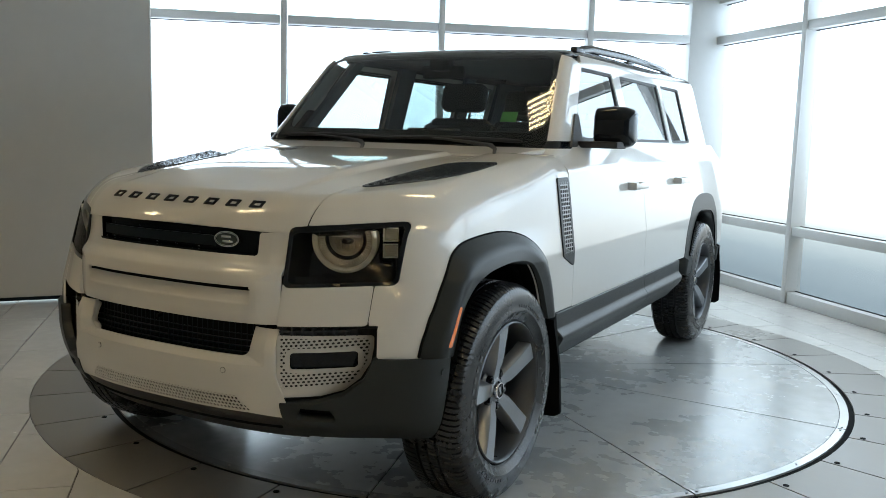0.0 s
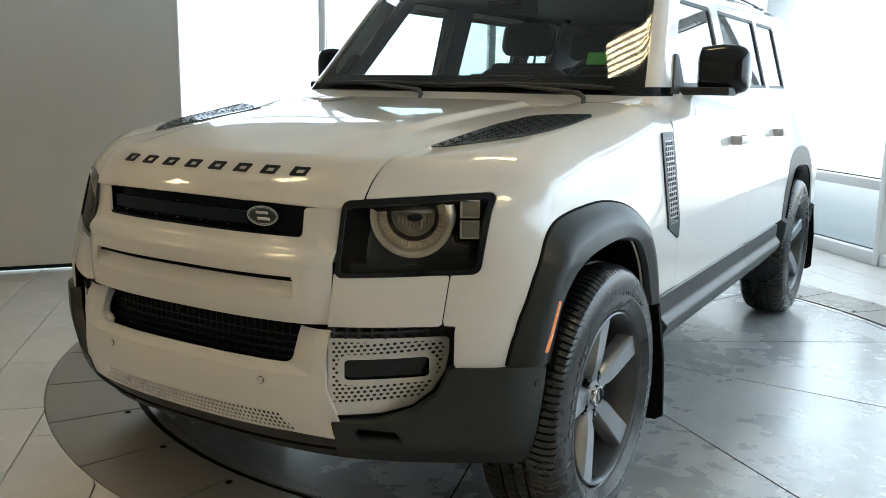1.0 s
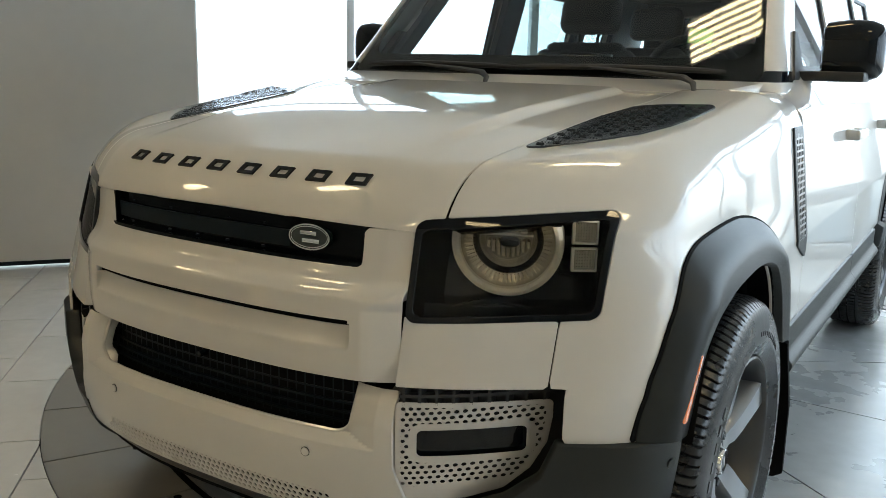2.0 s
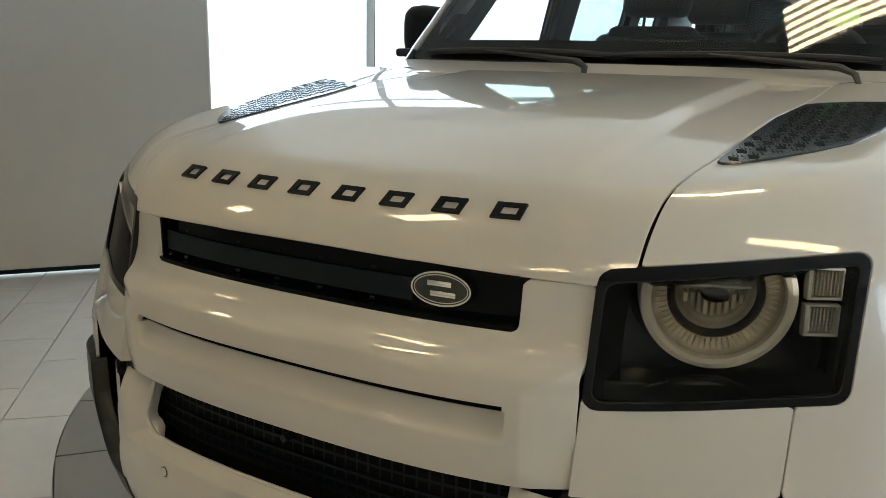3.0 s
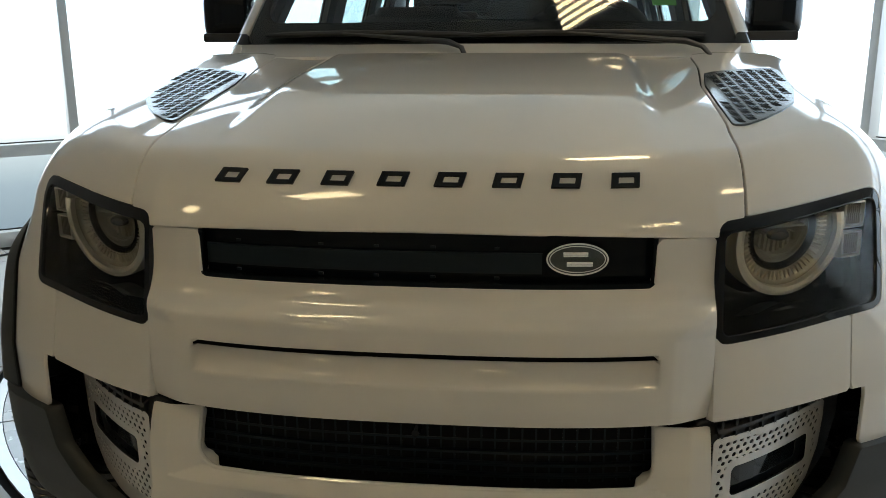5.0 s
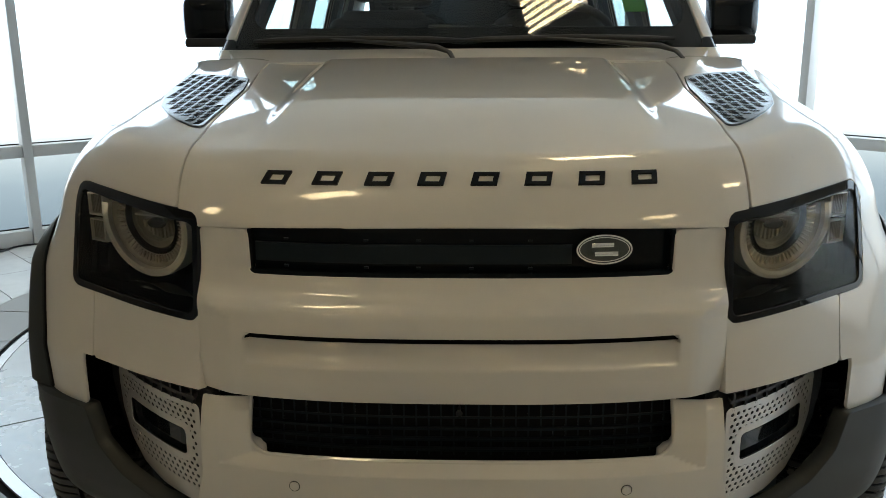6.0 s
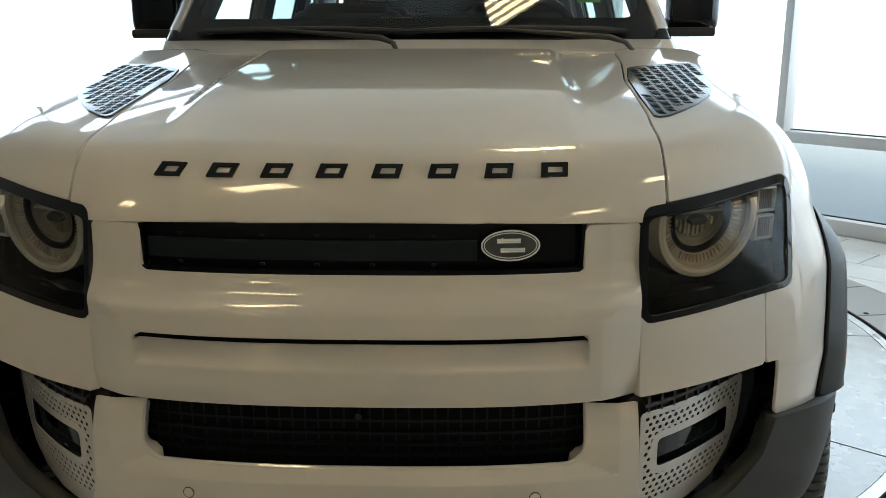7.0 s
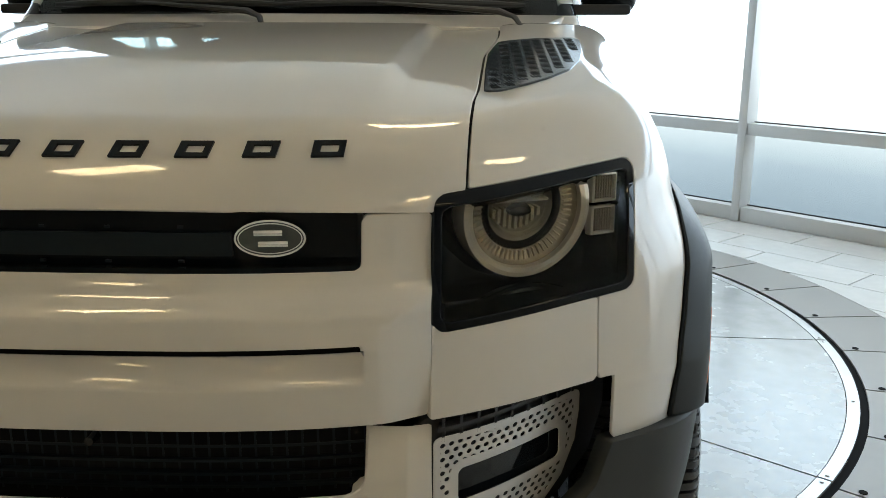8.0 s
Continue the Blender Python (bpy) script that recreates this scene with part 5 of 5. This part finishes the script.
window_wall("wall_west", MA, 0.36, POSTS_A, 0.023)
window_wall("wall_east", MB, 0.0, POSTS_B, 0.024)
corner = solo("wall_corner", lambda bm: (box(bm, (0.0, -0.06, 0), (0.385, 0.12, TOP), 0.004, m=MA), box(bm, (-0.1, -0.06, 0), (0.03, 0.135, TOP), 0.004, m=MB)), FRAMEM, None)
tagged(corner, kind="structure")

# the plain closing walls and the ceiling
end_a, end_b = MA @ Vector((POSTS_A[-1], 0, 0)), MB @ Vector((POSTS_B[-1], 0, 0))
for name, p, q in (("wall_left", end_a, Vector((-8, -8.0, 0))), ("wall_back", Vector((-8, -8.0, 0)), Vector((8, -8.0, 0))), ("wall_right", Vector((8, -8.0, 0)), end_b)):
    d = (q - p).normalized()
    m = Matrix(((d.x, d.y, 0, p.x), (d.y, -d.x, 0, p.y), (0, 0, 1, 0), (0, 0, 0, 1)))
    ob = solo(name, lambda bm: box(bm, (-0.2, 0, -0.05), ((q - p).length + 0.2, 0.2, TOP), m=m), WALLM, None, smooth=False)
    tagged(ob, kind="structure")
ceiling = solo("ceiling", lambda bm: box(bm, (-10, -9, TOP + 0.002), (10, 8, TOP + 0.2)), CEILM, None, smooth=False)

tagged(ceiling, kind="structure")

# grey hanging screen beside the windows
MP = Matrix(((-0.6, 0.8, 0, -3.02), (-0.8, -0.6, 0, 2.80), (0, 0, 1, 0), (0, 0, 0, 1)))
screen = thing("hanging_screen", "tall grey fabric screen hanging beside the windows", "screen")


def screen_cloth(bm):
    n = 40
    rows = []
    for k in range(n + 1):
        s = 7.5 * k / n
        y = 0.0
        rows.append([bm.verts.new(MP @ Vector(q)) for q in ((s, y, 0.035), (s, y, TOP), (s, y - 0.03, TOP), (s, y - 0.03, 0.035))])
    for a, b in zip(rows, rows[1:]):
        for k in range(4):
            bm.faces.new((a[k], a[(k + 1) % 4], b[(k + 1) % 4], b[k]))
    bm.faces.new(rows[0])
    bm.faces.new(rows[-1][::-1])


solo("cloth", screen_cloth, SHADE, screen)
solo("side_tube", lambda bm: cyl(bm, 0.016, 0.016, TOP - 0.06, MP @ Matrix.Translation((0.0, -0.015, TOP / 2 + 0.03)), 24), SHADE, screen)
solo("bottom_bar", lambda bm: box(bm, (-0.02, -0.035, 0.014), (7.5, 0.006, 0.04), 0.005, m=MP), MATT, screen)

# ceiling lights; those furthest ahead of the car are unseen, added as frontal fill
first = None
L, W = 0.27, 0.11
for x, y in ((0.62, 1.60), (-0.85, -0.55), (0.58, -2.45), (1.95, -1.70), (-2.85, -1.20), (2.45, 0.15), (3.8, -2.6), (-1.7, -3.6), (2.4, -4.6), (0.2, -5.4), (-2.4, -6.0), (4.6, -5.0), (2.0, -7.0), (-0.6, -7.4), (4.6, -7.2)):
    m = Matrix.Translation((x, y, TOP)) @ Matrix.Rotation(radians(30), 4, "Z")
    if first is None:
        first = thing("ceiling_light", "recessed warm ceiling light with a slatted louvre", "ceiling light", "ceiling lights", at=(0, 0, 0))
        solo("lamp_frame", lambda bm: [box(bm, lo, hi, 0.002) for lo, hi in (((-L - 0.02, -W - 0.02, -0.03), (L + 0.02, -W, 0)), ((-L - 0.02, W, -0.03), (L + 0.02, W + 0.02, 0)), ((-L - 0.02, -W, -0.03), (-L, W, 0)), ((L, -W, -0.03), (L + 0.02, W, 0)))], FRAMEM, first)
        for k in range(6):
            y0 = -W + 2 * W * (k + 0.5) / 6
            solo("lamp_strip", lambda bm: box(bm, (-L, y0 - 0.0098, -0.012), (L, y0 + 0.0098, -0.004)), LIGHT, first, smooth=False)
        for k in range(5):
            y0 = -W + 2 * W * (k + 1) / 6
            solo("louvre_blade", lambda bm: box(bm, (-L, y0 - 0.0022, -0.02), (L, y0 + 0.0022, -0.003)), LOUVRE, first, smooth=False)
        first.matrix_basis = m
    else:
        copy_thing(first, m)

# black cable on the tiles beside the window
cable = thing("floor_cable", "thin black cable lying on the floor tiles", "cable", at=(-2.9, 3.9, 0))
solo("cord", lambda bm: tube(bm, smooth_path([(-0.5, -0.75, 0.006), (-0.22, -0.42, 0.006), (-0.04, -0.04, 0.006), (0.0, 0.1, 0.006), (0.1, 0.17, 0.006), (0.35, 0.22, 0.006), (0.75, 0.38, 0.006), (1.2, 0.8, 0.006)], 5), 0.006, 8), BLACKP, cable)

# ---------------------------------------------------------------- turntable
CX, CY = -0.03, 2.492
table = thing("turntable", "round turntable of polished grey steel plates set in the floor", "turntable", at=(CX, CY, 0))
solo("base_disc", lambda bm: cyl(bm, 2.4, 2.4, 0.05, Matrix.Translation((0, 0, -0.034)), 128), CAVITY, table)


def wedge(bm, r0, r1, a0, a1, z0, z1, n=14, gap=0.0045):
    def ring(r, z):
        g = gap / max(r, 0.05)
        return [bm.verts.new((r * math.cos(a), r * math.sin(a), z)) for a in [a0 + g + (a1 - a0 - 2 * g) * k / n for k in range(n + 1)]]
    rs = [ring(r0, z0), ring(r0, z1), ring(r1, z1), ring(r1, z0)]
    for p, q in zip(rs, rs[1:] + rs[:1]):
        for k in range(n):
            bm.faces.new((p[k], p[k + 1], q[k + 1], q[k]))
    for k in (0, n):
        bm.faces.new([r[k] for r in rs])


for k in range(10):
    a = radians(-2.3 + 36 * k)
    solo("steel_plate", lambda bm: wedge(bm, 0.03, 1.943, a, a + radians(36), -0.008, 0.0), PLATE, table, smooth=False)
for k in range(10):
    a = radians(-2.3 + 36 * k)
    solo("rim_strip", lambda bm: wedge(bm, 1.946, 1.986, a, a + radians(36), -0.008, 0.001), RIMM, table, smooth=False)
    for da in (-0.7, 0.7, 18):
        b = a + radians(da)
        solo("rim_bolt", lambda bm: cyl(bm, 0.006, 0.005, 0.004, Matrix.Translation((1.966 * math.cos(b), 1.966 * math.sin(b), 0.002)), 8), DISC, table)
for k in range(32):
    a = radians(-5.4 + 11.25 * k)
    solo("ring_plate", lambda bm: wedge(bm, 2.014, 2.355, a, a + radians(11.25), -0.008, 0.0, 4), RINGM, table, smooth=False)
    solo("ring_hole", lambda bm: cyl(bm, 0.012, 0.012, 0.003, Matrix.Translation((2.07 * math.cos(a + 0.012), 2.07 * math.sin(a + 0.012), 0.0005)), 14), CAVITY, table)

# ---------------------------------------------------------------- tiled floor
floor = thing("floor", kind="structure")
solo("screed", lambda bm: box(bm, (-10, -9, -0.3), (10, 9, -0.014)), GROUT, floor, smooth=False)
TD, TN = Vector((0.695, -0.719, 0)), Vector((0.719, 0.695, 0))
ORG = Vector((2.372, 3.631, 0))
TL, TW, TG = 0.6, 0.3, 0.003


def clip_to_ring(poly):
    """Cuts a convex tile polygon back to outside the ring, by a chain along the circle; None when it lies inside."""
    c = Vector((CX, CY, 0))
    R = 2.358
    ds = [(p - c).length for p in poly]
    if min(ds) > R:
        return poly
    if max(ds) < R:
        return None
    dense = []
    n = len(poly)
    for i in range(n):
        for k in range(12):
            dense.append(poly[i].lerp(poly[(i + 1) % n], k / 12))
    keep = [(p - c).length > R for p in dense]
    out = [p if ok else c + (p - c).normalized() * R for p, ok in zip(dense, keep)]
    clean = []
    for p, ok in zip(out, keep):
        if not clean or (p - clean[-1]).length > 0.004:
            clean.append(p)
    return clean if len(clean) > 2 and sum(keep) > 2 else None


tile_mesh = None
far, near = [], 0
for row in range(-44, 30):
    for col in range(-20, 22):
        o = ORG + TD * (TL * (col + 0.5 * (row % 2))) + TN * (TW * row)
        poly = [o + TD * TG + TN * TG, o + TD * (TL - TG) + TN * TG, o + TD * (TL - TG) + TN * (TW - TG), o + TD * TG + TN * (TW - TG)]
        mid = o + TD * TL / 2 + TN * TW / 2
        a, b = (mid - CORNER).dot(IN_A), (mid - CORNER).dot(IN_B)
        if a < -0.1 or b < -0.1 or abs(mid.x) > 8 or mid.y < -8:
            continue
        cut = clip_to_ring(poly)
        if cut is None:
            continue
        seen = (-4.6 < mid.x < -0.2 and -0.7 < mid.y < 3.2) or (0.6 < mid.x < 4.0 and 2.0 < mid.y < 7.0)
        if not seen or near > 330:
            far.append(cut)
            continue
        near += 1
        if cut is poly:
            if tile_mesh is None:
                bm = bmesh.new()
                prism(bm, [(TG, TG), (TL - TG, TG), (TL - TG, TW - TG), (TG, TW - TG)], -0.012, 0.0)
                bmesh.ops.recalc_face_normals(bm, faces=bm.faces)
                bmesh.ops.bevel(bm, geom=[e for e in bm.edges if all(v.co.z > -0.001 for v in e.verts)], offset=0.001, segments=1, affect="EDGES")
                tile_mesh = bpy.data.meshes.new("tile")
                bm.to_mesh(tile_mesh)
                bm.free()
                tile_mesh.materials.append(TILE)
            ob = new("tile", tile_mesh)
            ob.matrix_basis = Matrix(((TD.x, TN.x, 0, o.x), (TD.y, TN.y, 0, o.y), (0, 0, 1, 0.0), (0, 0, 0, 1)))
            ob.parent = floor
        else:
            solo("tile", lambda bm: prism(bm, [(p.x, p.y) for p in cut], -0.012, 0.0), TILE, floor, smooth=False)
verts, faces = [], []
for cut in far:
    n = len(verts)
    verts += [(p.x, p.y, 0.0) for p in cut]
    faces.append(list(range(n, n + len(cut)))[::1])
rest = part_py("floor_tiles", verts, faces, TILE, floor, smooth=False)
tagged(rest, kind="stuff")
